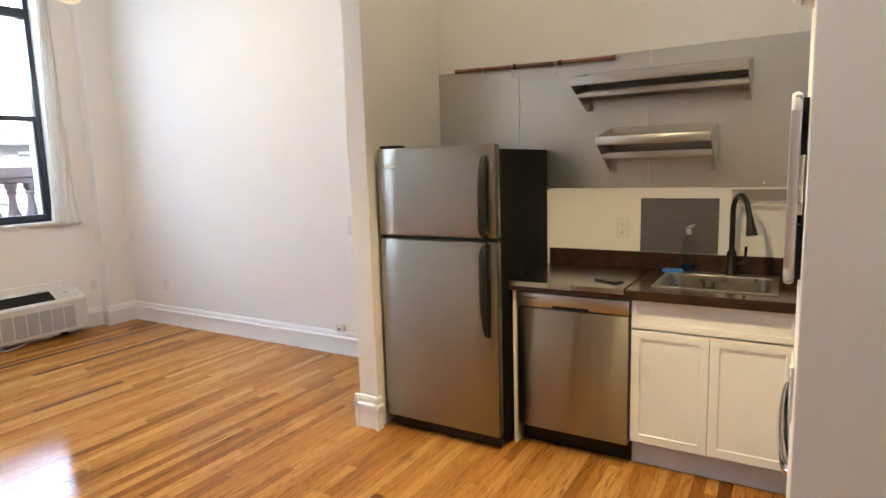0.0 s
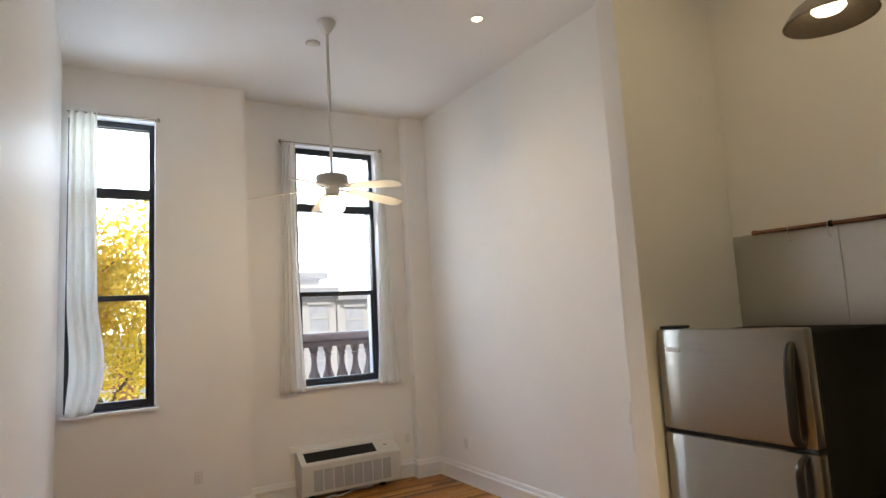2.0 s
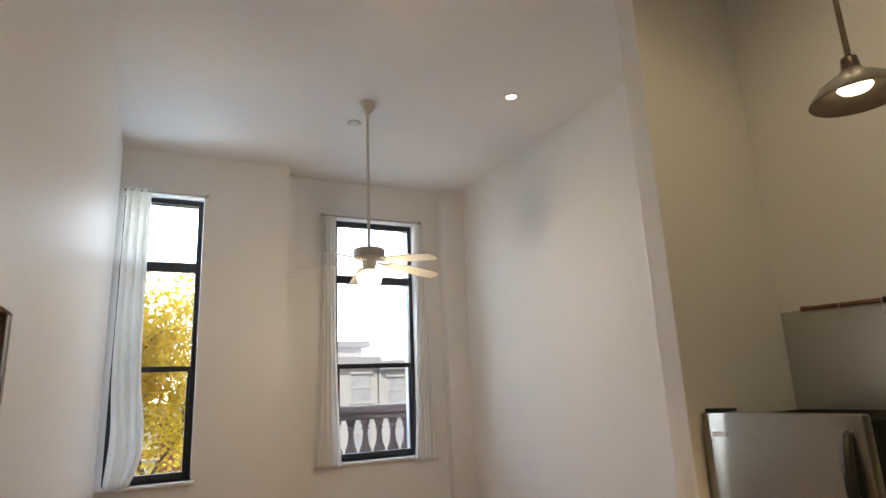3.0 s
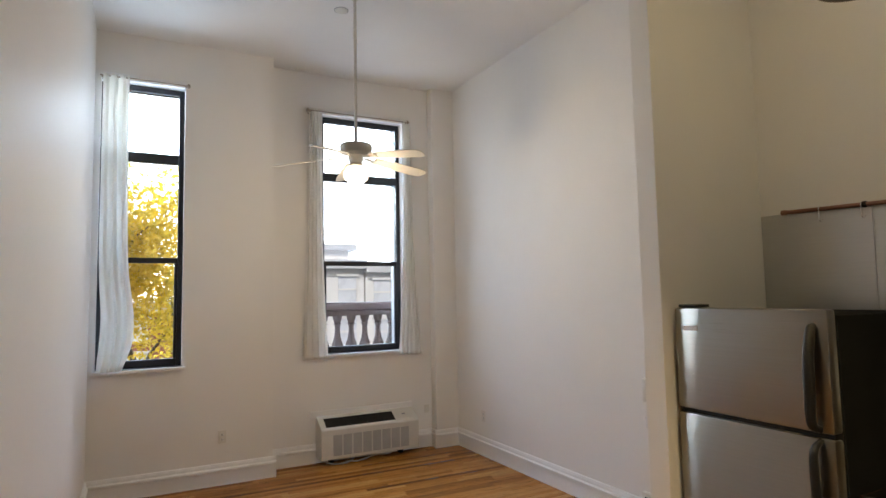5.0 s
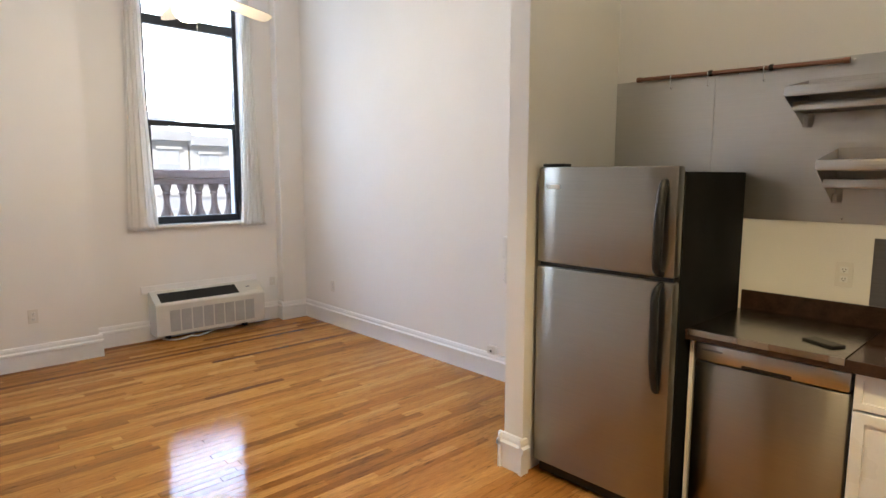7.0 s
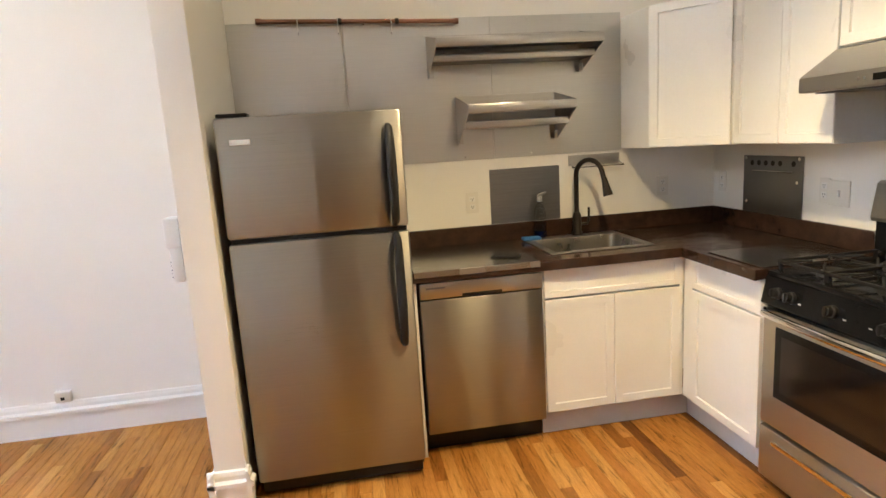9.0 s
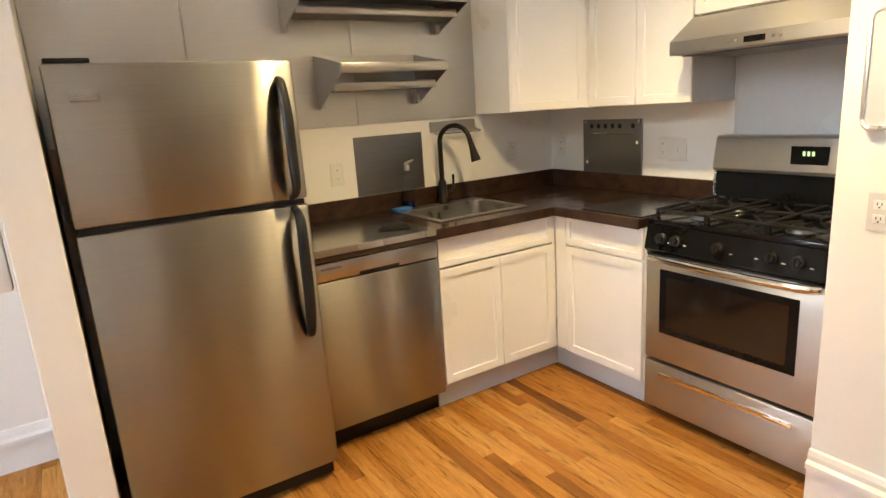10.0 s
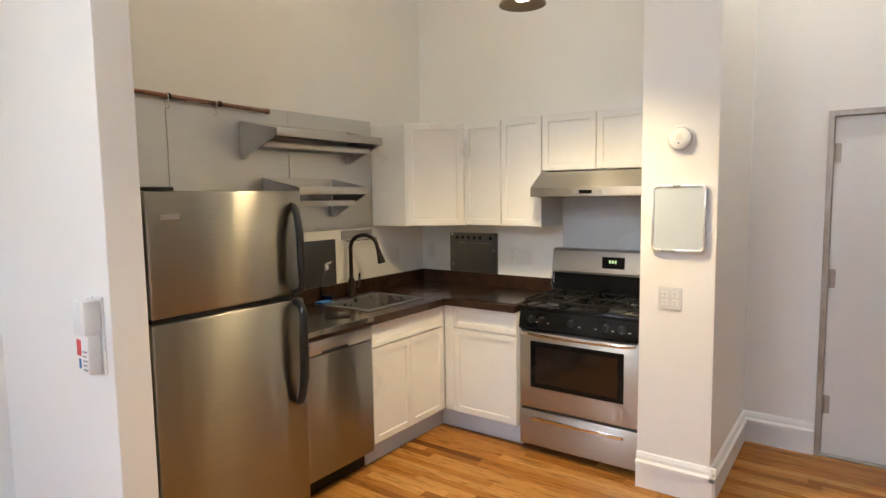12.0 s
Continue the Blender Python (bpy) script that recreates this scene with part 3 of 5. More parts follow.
def sink():
    s = thing("sink", (-0.41, 1.5, 0.92), "stainless steel drop-in sink in the dark worktop", "sink")
    x0, x1, y0, y1 = SINK
    r, e = 0.028, 0.007
    z = 0.925
    bm = bmesh.new()
    for a in ((x0 - r, x1 + r, y0 - r, y0 + e), (x0 - r, x1 + r, y1 - e, y1 + r + 0.05), (x0 - r, x0 + e, y0 + e, y1 - e), (x1 - e, x1 + r, y0 + e, y1 - e)):
        box(bm, *a, z, z + 0.006, 0.002)
    part("rim", bm, "steel_shelf", s, "flat stainless rim")
    d = 0.17

    def ring(bm, inset, radius, depth):
        """A rounded rectangle at a depth below the rim."""
        a0, a1, b0, b1 = x0 + e + inset, x1 - e - inset, y0 + e + inset, y1 - e - inset
        out = []
        for cx, cy, start in ((a1 - radius, b1 - radius, 0), (a0 + radius, b1 - radius, 90), (a0 + radius, b0 + radius, 180), (a1 - radius, b0 + radius, 270)):
            for k in range(7):
                ang = radians(start + 15 * k)
                out.append(bm.verts.new((cx + radius * math.cos(ang), cy + radius * math.sin(ang), z + 0.004 - depth)))
        return out

    bm = bmesh.new()
    rings = [ring(bm, *q) for q in ((-0.006, 0.05, 0.0), (0.0, 0.05, 0.004), (0.004, 0.05, 0.04), (0.008, 0.05, d - 0.03), (0.016, 0.05, d - 0.010), (0.034, 0.05, d - 0.001), (0.08, 0.05, d))]
    for p, q in zip(rings, rings[1:]):
        for k in range(len(p)):
            bm.faces.new((p[k], q[k], q[(k + 1) % len(p)], p[(k + 1) % len(p)]))
    bm.faces.new(rings[-1])
    part("basin", bm, "steel_basin", s, "deep rounded basin", True)
    part("drain", lathe(bmesh.new(), [(0.045, 0), (0.045, 0.004), (0.03, 0.002), (0.0, 0.002)], ((x0 + x1) / 2, (y0 + y1) / 2, z - d + 0.0005), 24), "chrome", s, "", True)


sink()


def faucet():
    x, y = -0.37, 1.752
    f = thing("faucet", (x, y, 0.93), "dark bronze gooseneck pull-down faucet with side lever", "faucet")
    part("base", lathe(bmesh.new(), [(0.032, 0), (0.032, 0.012), (0.024, 0.022), (0.024, 0.11), (0.017, 0.13), (0, 0.13)], (x, y, 0.931), 24), "bronze", f, "", True)
    line = [(x, y, 1.05), (x, y, 1.20)] + [(x + 0.005 * k / 12, y - 0.085 + 0.085 * math.cos(math.pi * k / 12), 1.27 + 0.085 * math.sin(math.pi * k / 12)) for k in range(12)] + [(x + 0.01, y - 0.172, 1.25)]
    line = [(px + (y - py) * 0.45, py, pz) for px, py, pz in line]
    part("neck", tube(bmesh.new(), line, 0.0135, 14), "bronze", f, "", True)
    ex, ey, ez = line[-1]
    part("spray_head", lathe(bmesh.new(), [(0.015, 0), (0.017, 0.03), (0.026, 0.09), (0.026, 0.10), (0, 0.10)], (ex, ey, ez + 0.01), 20, (0.15, -0.2, -1)), "bronze", f, "flared spray head", True)
    part("lever", tube(bmesh.new(), [(x + 0.02, y, 0.99), (x + 0.06, y - 0.01, 0.995), (x + 0.066, y - 0.01, 1.01), (x + 0.068, y - 0.01, 1.085)], 0.007, 10), "bronze", f, "", True)


faucet()


AT = Vector((0, 0, 0))


def upper_cabinets():
    z0, z1 = 1.402, 2.112
    c = thing("corner_wall_cabinet", (0.3, 1.6, z0), "white diagonal corner wall cabinet with one door", "cabinet", "wall cabinets")
    xl, yr = 0.028, 1.190
    outline = [(xl, 1.813), (xl, 1.500), (0.300, yr), (0.618, yr), (0.618, 1.813)]
    bm = bmesh.new()
    prism(bm, lambda z: [(x, y, z) for x, y in outline], z0, z1)
    part("body", bm, "cabinet", c)
    a, b = Vector((xl, 1.500, 0)), Vector((0.300, yr, 0))
    run = (b - a).length
    bm = sunk_panel(run - 0.024, z1 - z0 - 0.008, 0.058)
    bmesh.ops.translate(bm, vec=(0.012, -0.021, z0 + 0.004), verts=bm.verts[:])
    ang = math.atan2(b.y - a.y, b.x - a.x)
    bmesh.ops.transform(bm, matrix=Matrix.Translation(a) @ Matrix.Rotation(ang, 4, "Z"), verts=bm.verts[:])
    part("door", bm, "cabinet", c, "white shaker door")
    u = thing("wall_cabinet", (0.38, 0.93, z0), "white shaker wall cabinet with two doors", "cabinet", "wall cabinets")
    part("body", block(0.316, 0.618, 0.592, 1.187, z0, z1), "cabinet", u)
    part("end_panel", block(0.298, 0.618, 0.5905, 0.5919, z0, z1), "cab_grey", u, "pale grey end panel")
    shaker("door", u, "x", 0.295, 0.892, 1.185, z0 + 0.004, z1 - 0.004)
    shaker("door", u, "x", 0.295, 0.595, 0.888, z0 + 0.004, z1 - 0.004)
    h = thing("hood_cabinet", (0.38, 0.28, 1.78), "short white shaker cabinet above the range hood", "cabinet", "wall cabinets")
    part("body", block(0.316, 0.618, -0.136, 0.589, 1.759, z1), "cabinet", h)
    shaker("door", h, "x", 0.295, 0.231, 0.587, 1.763, z1 - 0.004)
    shaker("door", h, "x", 0.295, -0.134, 0.227, 1.763, z1 - 0.004)


upper_cabinets()


def hood():
    h = thing("range_hood", (0.3, 0.28, 1.6), "stainless steel under-cabinet range hood", "range hood")
    y0, y1 = -0.136, 0.588
    prof = [(0.617, 1.598), (0.140, 1.598), (0.135, 1.604), (0.135, 1.652), (0.285, 1.752), (0.617, 1.757)]
    part("shell", prism(bmesh.new(), lambda y: [(x, y, z) for x, z in prof], y0, y1), "steel_y", h)
    part("control_panel", block(0.1325, 0.137, 0.19, 0.27, 1.615, 1.637, 0.001), "black_gloss", h, "small black display")
    for dy in (0.135, 0.16, 0.30, 0.325):
        part("button", rod(bmesh.new(), (0.137, dy, 1.626), (0.1315, dy, 1.626), 0.006), "chrome", h)
    part("filter", block(0.18, 0.58, y0 + 0.03, y1 - 0.03, 1.592, 1.5995), "steel_dull", h, "grey mesh filter")


hood()


def gas_range():
    r = thing("gas_range", (0.2, 0.28, 0), "stainless steel gas range with black cooktop and oven window", "range")
    y0, y1, xf = -0.132, 0.614, 0.042
    part("body", block(0.094, 0.585, y0, y1, 0.03, 0.895), "black", r, "dark side body")
    part("drawer", block(xf, 0.104, y0, y1, 0.05, 0.278, 0.010), "steel_y", r, "stainless warming drawer", True)
    part("drawer_pull", block(xf - 0.008, xf + 0.004, -0.05, 0.535, 0.215, 0.238, 0.004), "chrome", r, "long recessed pull", True)
    door = part("oven_door", block(xf, 0.104, y0, y1, 0.290, 0.778, 0.012), "steel_y", r, "stainless oven door", True)
    part("oven_window", block(xf - 0.003, xf + 0.004, -0.045, 0.538, 0.425, 0.716, 0.002), "black_gloss", door, "black glass window")
    part("window_inner", block(xf - 0.0042, xf - 0.003, -0.01, 0.503, 0.455, 0.686, 0.0), "oven_glass", door, "brownish inner glass")
    bar = [(xf - 0.012, y1 - 0.02, 0.770), (xf - 0.045, y1 - 0.09, 0.772), (xf - 0.055, (y0 + y1) / 2, 0.772), (xf - 0.045, y0 + 0.09, 0.772), (xf - 0.012, y0 + 0.02, 0.770)]
    part("handle", tube(bmesh.new(), smooth_line(bar), 0.015, 14), "chrome", door, "bowed stainless handle", True)
    prof = [(xf + 0.005, 0.785), (xf - 0.012, 0.800), (xf + 0.010, 0.905), (0.154, 0.915), (0.154, 0.785)]
    part("control_panel", prism(bmesh.new(), lambda y: [(x, y, z) for x, z in prof], y0, y1), "black_gloss", r, "sloping black knob panel")
    for dy in (0.53, 0.46, 0.27, 0.06, -0.03):
        k = part("knob", lathe(bmesh.new(), [(0.024, 0), (0.022, 0.012), (0.017, 0.016), (0.016, 0.032), (0, 0.033)], (xf - 0.002, dy, 0.851), 20, (-1, 0, 0.2)), "black", r, "black burner knob", True)
        part("grip", block(xf - 0.040, xf - 0.012, dy - 0.005, dy + 0.005, 0.838, 0.874, 0.002), "black", k)
    for dy in (0.495, 0.42, 0.22, 0.12, 0.02, -0.075):
        part("dial_mark", block(xf - 0.0045, xf + 0.001, dy - 0.007, dy + 0.007, 0.832, 0.840), "plastic", r, "small pale dial marks")
    part("cooktop", block(xf + 0.012, 0.565, y0, y1, 0.905, 0.928, 0.006), "black_gloss", r, "black enamel cooktop", True)
    for bx in (0.19, 0.45):
        for by in (0.04, 0.44):
            burner = part("burner", lathe(bmesh.new(), [(0.055, 0), (0.05, 0.012), (0.03, 0.014), (0, 0.014)], (bx, by, 0.928), 24), "steel_dull", r, "", True)
            part("burner_cap", lathe(bmesh.new(), [(0.034, 0), (0.036, 0.006), (0.030, 0.012), (0, 0.013)], (bx, by, 0.943), 24), "iron", burner, "", True)
    part("burner", lathe(bmesh.new(), [(0.04, 0), (0.04, 0.016), (0.03, 0.022), (0, 0.022)], (0.32, 0.24, 0.928), 24), "iron", r, "", True)
    for g0, g1 in ((y0 + 0.015, 0.112), (0.122, 0.360), (0.370, y1 - 0.015)):
        bm = bmesh.new()
        zt = 0.968
        for yy in (g0, g1):
            box(bm, 0.09, 0.54, yy - 0.005, yy + 0.005, zt - 0.012, zt, 0.002)
        for xx in (0.09, 0.315, 0.54):
            box(bm, xx - 0.005, xx + 0.005, g0, g1, zt - 0.012, zt, 0.002)
        gm = (g0 + g1) / 2
        for cx in (0.2025, 0.4275):
            for sx, sy in ((1, 1), (1, -1), (-1, 1), (-1, -1)):
                rod(bm, (cx + sx * 0.11, gm + sy * (g1 - g0) * 0.46, zt - 0.008), (cx + sx * 0.035, gm + sy * 0.03, zt + 0.004), 0.0055, 0.005, 6)
            box(bm, cx - 0.1, cx - 0.03, gm - 0.004, gm + 0.004, zt - 0.010, zt + 0.004, 0.002)
            box(bm, cx + 0.03, cx + 0.1, gm - 0.004, gm + 0.004, zt - 0.010, zt + 0.004, 0.002)
        for xx in (0.10, 0.53):
            for yy in (g0, g1):
                box(bm, xx - 0.006, xx + 0.006, yy - 0.006, yy + 0.006, 0.926, zt - 0.01)
        part("grate", bm, "iron", r, "cast-iron pan grate")
    prof = [(0.515, 1.085), (0.508, 1.100), (0.530, 1.235), (0.545, 1.245), (0.61, 1.245), (0.61, 1.085)]
    guard = part("backguard", prism(bmesh.new(), lambda y: [(x, y, z) for x, z in prof], y0, y1), "steel_y", r, "stainless back guard")
    part("guard_base", block(0.535, 0.61, y0 + 0.003, y1 - 0.003, 0.90, 1.0848), "black_gloss", r, "black back panel")
    part("display", block(0.5125, 0.5225, 0.118, 0.266, 1.128, 1.204, 0.002), "black_gloss", guard, "black clock panel")
    bm = bmesh.new()
    for k, dy in enumerate((0.212, 0.194, 0.176)):
        box(bm, 0.5105, 0.5124, dy - 0.005, dy + 0.005, 1.165, 1.184)
    part("clock_digits", bm, "green_led", guard, "green lit clock digits")


M["oven_glass"] = plain("brown_oven_glass", (0.010, 0.006, 0.004), (0.022, 0.014, 0.010), 0.14, 3, 60, 0.0)
M["green_led"] = emitter("green_led", (0.25, 1.0, 0.15), 0.45)
gas_range()


# ---- kitchen wall: steel sheets, shelves, rail ----
AT = Vector((0.105, -0.0145, 0.0))
def wall_sheets():
    s = thing("steel_backsplash", (-1.1, 1.82, 1.39), "brushed stainless steel wall sheets with screws behind the shelves", "backsplash")
    for x0, x1 in ((-2.188, -1.614), (-1.611, -0.833), (-0.830, -0.080)):
        part("sheet", block(x0, x1, 1.8225, 1.8285, 1.392, 2.145, 0.001), "steel_sheet", s)
    for x in (-1.50, -1.0, -0.62, -0.25):
        for z in (2.125, 1.41):
            part("screw", rod(bmesh.new(), (x, 1.8225, z), (x, 1.820, z), 0.005, 0.004, 10), "chrome", s)
    g = thing("grey_panel", (-0.66, 1.82, 1.04), "square dull grey steel panel on the wall behind the sink", "panel")
    part("sheet", block(-0.868, -0.458, 1.8235, 1.8285, 1.024, 1.330, 0.001), "steel_dull", g)


wall_sheets()


def wall_shelf(x0, x1, zb, zt, label):
    """A restaurant shelf of bent sheet steel: upturned back and ends, folded front lip, a lower rail, two wedge end plates."""
    depth, back, t = 0.312, 1.821, 0.003
    s = thing("wall_shelf", ((x0 + x1) / 2, back, zb), label, "shelf", "steel wall shelves")
    part("deck", block(x0 + t, x1 - t, back - depth, back - 0.004, zt - 0.005, zt - 0.002, 0.001), "steel_shelf", s, "flat steel deck")
    part("front_lip", block(x0, x1, back - depth - 0.014, back - depth, zt - 0.046, zt, 0.005), "steel_shelf", s, "folded front edge", True)
    part("back_lip", block(x0 + t, x1 - t, back - 0.006, back - 0.002, zt, zt + 0.060, 0.001), "steel_shelf", s, "upturned back edge")
    drop = (zt - zb) * 0.62
    rear = 0.215
    part("lower_rail", block(x0 + t, x1 - t, back - rear, back - rear + 0.022, zt - drop, zt - drop + 0.040, 0.004), "steel_shelf", s, "lower cross rail", True)
    part("underside", block(x0 + 0.004, x1 - 0.004, back - depth + 0.002, back - 0.01, zt - 0.013, zt - 0.0055), "steel_under_shade", s, "underside with shade and dark reflection painted in")
    # no deck here: an added dark slab draws the shadow band below the rail
    part("lower_shelf", block(x0 + t, x1 - t, back - rear + 0.0225, back - 0.02, zt - drop + 0.002, zt - drop + 0.006), "steel_under_shade", s, "thin dark slab painted as the shade under the rail")
    for x in (x0, x1 - t):
        left = x < (x0 + x1) / 2
        side = [(back - 0.003, zb), (back - 0.042, zb), (back - 0.052, zb + 0.012), (back - depth + 0.002, zt - 0.046), (back - depth + 0.002, zt), (back - 0.003, zt + 0.058)]
        b = part("bracket", prism(bmesh.new(), lambda d: [(d, y, z) for y, z in side], x, x + t), "steel_shelf", s, "wedge end plate")
        part("bracket_flange", block(x if left else x - 0.030, x + 0.033 if left else x + t, back - 0.003, back - 0.0005, zb, zt - drop), "steel_shelf", b)
        fx = x + t if left else x - 0.018
        part("bracket_fold", block(fx, fx + 0.018, back - 0.045, back - 0.042, zb + 0.001, zb + 0.045), "steel_shelf", b)
    return s


wall_shelf(-1.180, -0.323, 1.836, 1.995, "long stainless steel wall shelf on wedge brackets")
wall_shelf(-1.038, -0.474, 1.482, 1.676, "short stainless steel wall shelf on wedge brackets")


def pot_rail():
    r = thing("pot_rail", (-1.5, 1.775, 2.13), "old copper pipe rail with hooks above the steel sheets", "rail")
    part("pipe", rod(bmesh.new(), (-2.03, 1.775, 2.145), (-1.01, 1.775, 2.118), 0.011), "copper", r, "", True)
    for x in (-2.02, -1.02):
        part("end_cap", rod(bmesh.new(), (x - 0.012, 1.775, 2.1448 if x < -1.5 else 2.1182), (x + 0.012, 1.775, 2.1445 if x < -1.5 else 2.118), 0.0145), "copper", r, "", True)
    for x in (-1.62, -1.33):
        z = 2.145 - 0.027 * (x + 2.03) / 1.02
        part("standoff", rod(bmesh.new(), (x, 1.829, z), (x, 1.775, z), 0.007), "copper", r)
        part("clamp", lathe(bmesh.new(), [(0.013, -0.010), (0.016, -0.006), (0.016, 0.006), (0.013, 0.010)], (x, 1.775, z), 20, (1, 0, 0)), "bronze", r, "", True)
    for x in (-1.83, -1.63, -1.36):
        z = 2.143 - 0.027 * (x + 2.03) / 1.02
        pts = [(x, 1.775 + 0.015 * math.cos(a), z + 0.015 * math.sin(a)) for a in (0.3, 1.0, 1.6, 2.2, 2.9, 3.4)] + [(x, 1.763, z - 0.035)] + [(x, 1.775 - 0.014 * math.cos(a), z - 0.05 - 0.014 * math.sin(a)) for a in (0.0, 0.8, 1.6, 2.4, 3.1)]
        part("hook", tube(bmesh.new(), smooth_line(pts, 3), 0.0026, 8), "chrome", r, "thin S hook", True)


pot_rail()


def towel_bar():
    t = thing("towel_bar", (-0.25, 1.8, 1.30), "small chrome bar on a steel plate over the sink", "rail")
    part("plate", block(-0.40, -0.09, 1.8245, 1.8285, 1.318, 1.378, 0.001), "steel_shelf", t)
    part("bar", rod(bmesh.new(), (-0.395, 1.785, 1.312), (-0.085, 1.785, 1.312), 0.006), "chrome", t, "", True)
    for x in (-0.39, -0.09):
        part("post", rod(bmesh.new(), (x, 1.829, 1.325), (x, 1.78, 1.312), 0.006), "chrome", t, "", True)


towel_bar()


AT = Vector((0.0865, -0.050, -0.022))


def knife_panel():
    k = thing("utensil_panel", (0.52, 1.37, 1.02), "worn dark steel utensil panel with a row of holes", "panel")
    part("plate", block(0.5245, 0.531, 1.152, 1.585, 1.030, 1.348, 0.003), "steel_dull", k)
    for j in range(6):
        y = 1.515 - j * 0.052 - (0.04 if j == 5 else 0)
        part("hole", rod(bmesh.new(), (0.5246, y, 1.310), (0.5236, y, 1.310), 0.014, None, 14), "dark", k)
    part("rail", rod(bmesh.new(), (0.512, 1.20, 1.270), (0.512, 1.49, 1.270), 0.004), "chrome", k)
    for y, z in ((1.185, 1.22), (1.55, 1.10), (1.56, 1.335), (1.175, 1.335)):
        part("screw", rod(bmesh.new(), (0.5246, y, z), (0.5215, y, z), 0.009, None, 12), "chrome", k)


knife_panel()


AT = Vector((0.085, -0.066, 0.0))


def steel_behind_range():
    s = thing("range_splash_panel", (0.53, 0.28, 1.28), "pale metal splash panel between range and hood", "panel")
    part("sheet", block(0.5295, 0.534, -0.070, 0.650, 1.10, 1.595), "splash", s)
    part("edge_strip", block(0.527, 0.534, 0.6402, 0.6482, 1.03, 1.595, 0.001), "cab_grey", s, "grey edge strip")


M["splash"] = plain("pale_splash_enamel", (0.56, 0.59, 0.61), (0.63, 0.66, 0.68), 0.22, 2, 60, 0.02)
steel_behind_range()


AT = Vector((0, 0, 0))


M["grey_plate"] = plain("grey_plate", (0.58, 0.575, 0.57), (0.64, 0.635, 0.63), 0.4, 8, 120, 0.03)


def wall_plate(name, label, centre, normal, w=0.072, h=0.116, kind="outlet", group=""):
    """A wall plate with its sockets, facing along normal (an axis)."""
    p = thing(name, centre, label, "outlet" if kind != "switch" else "switch", group)
    c, n = Vector(centre), Vector(normal)
    side = Vector((0, 0, 1)).cross(n)

    def slab(pname, a0, a1, z0, z1, d0, d1, mat, bev, parent=p):
        bm = bmesh.new()
        box(bm, a0, a1, d0, d1, z0, z1, bev)
        m = Matrix((( side.x, n.x, 0, c.x), (side.y, n.y, 0, c.y), (0, 0, 1, c.z), (0, 0, 0, 1)))
        bmesh.ops.transform(bm, matrix=m, verts=bm.verts[:])
        bmesh.ops.recalc_face_normals(bm, faces=bm.faces[:])
        return part(pname, bm, mat, parent)

    slab("plate", -w / 2, w / 2, -h / 2, h / 2, 0.0005, 0.006, "grey_plate" if kind == "double" else "plastic", 0.002)
    cols = (-0.026, 0.026) if kind == "double" else (0.0,)
    for a in cols:
        if kind == "switch":
            slab("toggle", a - 0.006, a + 0.006, -0.014, 0.014, 0.006, 0.013, "white_plastic", 0.002)
            continue
        for z in (-0.022, 0.022):
            sock = slab("socket", a - 0.016, a + 0.016, z - 0.014, z + 0.014, 0.005, 0.0075, "white_plastic", 0.002)
            for da in (-0.006, 0.006):
                slab("slot", a + da - 0.0013, a + da + 0.0013, z - 0.002, z + 0.007, 0.007, 0.0080, "dark", 0, sock)
            slab("slot", a - 0.0025, a + 0.0025, z - 0.010, z - 0.0055, 0.007, 0.0080, "dark", 0, sock)
    return p


wall_plate("outlet", "ivory wall outlet above the worktop", (-0.868, KITCHEN, 1.153), (0, -1, 0), group="outlets")
wall_plate("outlet", "ivory wall outlet near the kitchen corner", (0.285, KITCHEN, 1.166), (0, -1, 0), group="outlets")
wall_plate("outlet", "ivory wall outlet on the range wall", (KEAST, 1.725, 1.172), (-1, 0, 0), group="outlets")
wall_plate("outlet", "narrow ivory outlet beside a switch", (KEAST, 0.972, 1.174), (-1, 0, 0), 0.06, group="outlets")
wall_plate("light_switch", "square ivory switch plate on the range wall", (KEAST, 0.888, 1.165), (-1, 0, 0), 0.115, 0.116, "switch")
wall_plate("outlet", "grey four-socket outlet plate under the whiteboard", (COL_X, -0.297, 1.064), (-1, 0, 0), 0.118, 0.118, "double", "outlets")
wall_plate("outlet", "white wall outlet under the narrow window", (WEST_A, -0.605, 0.44), (1, 0, 0), group="outlets")
wall_plate("outlet", "white wall outlet low on the living room wall", (-5.55, NORTH, 0.42), (0, -1, 0), group="outlets")
wall_plate("outlet", "small blank wall plate beside the air conditioner", (WEST_B, 1.665, 0.43), (1, 0, 0), 0.06, 0.09, "switch")


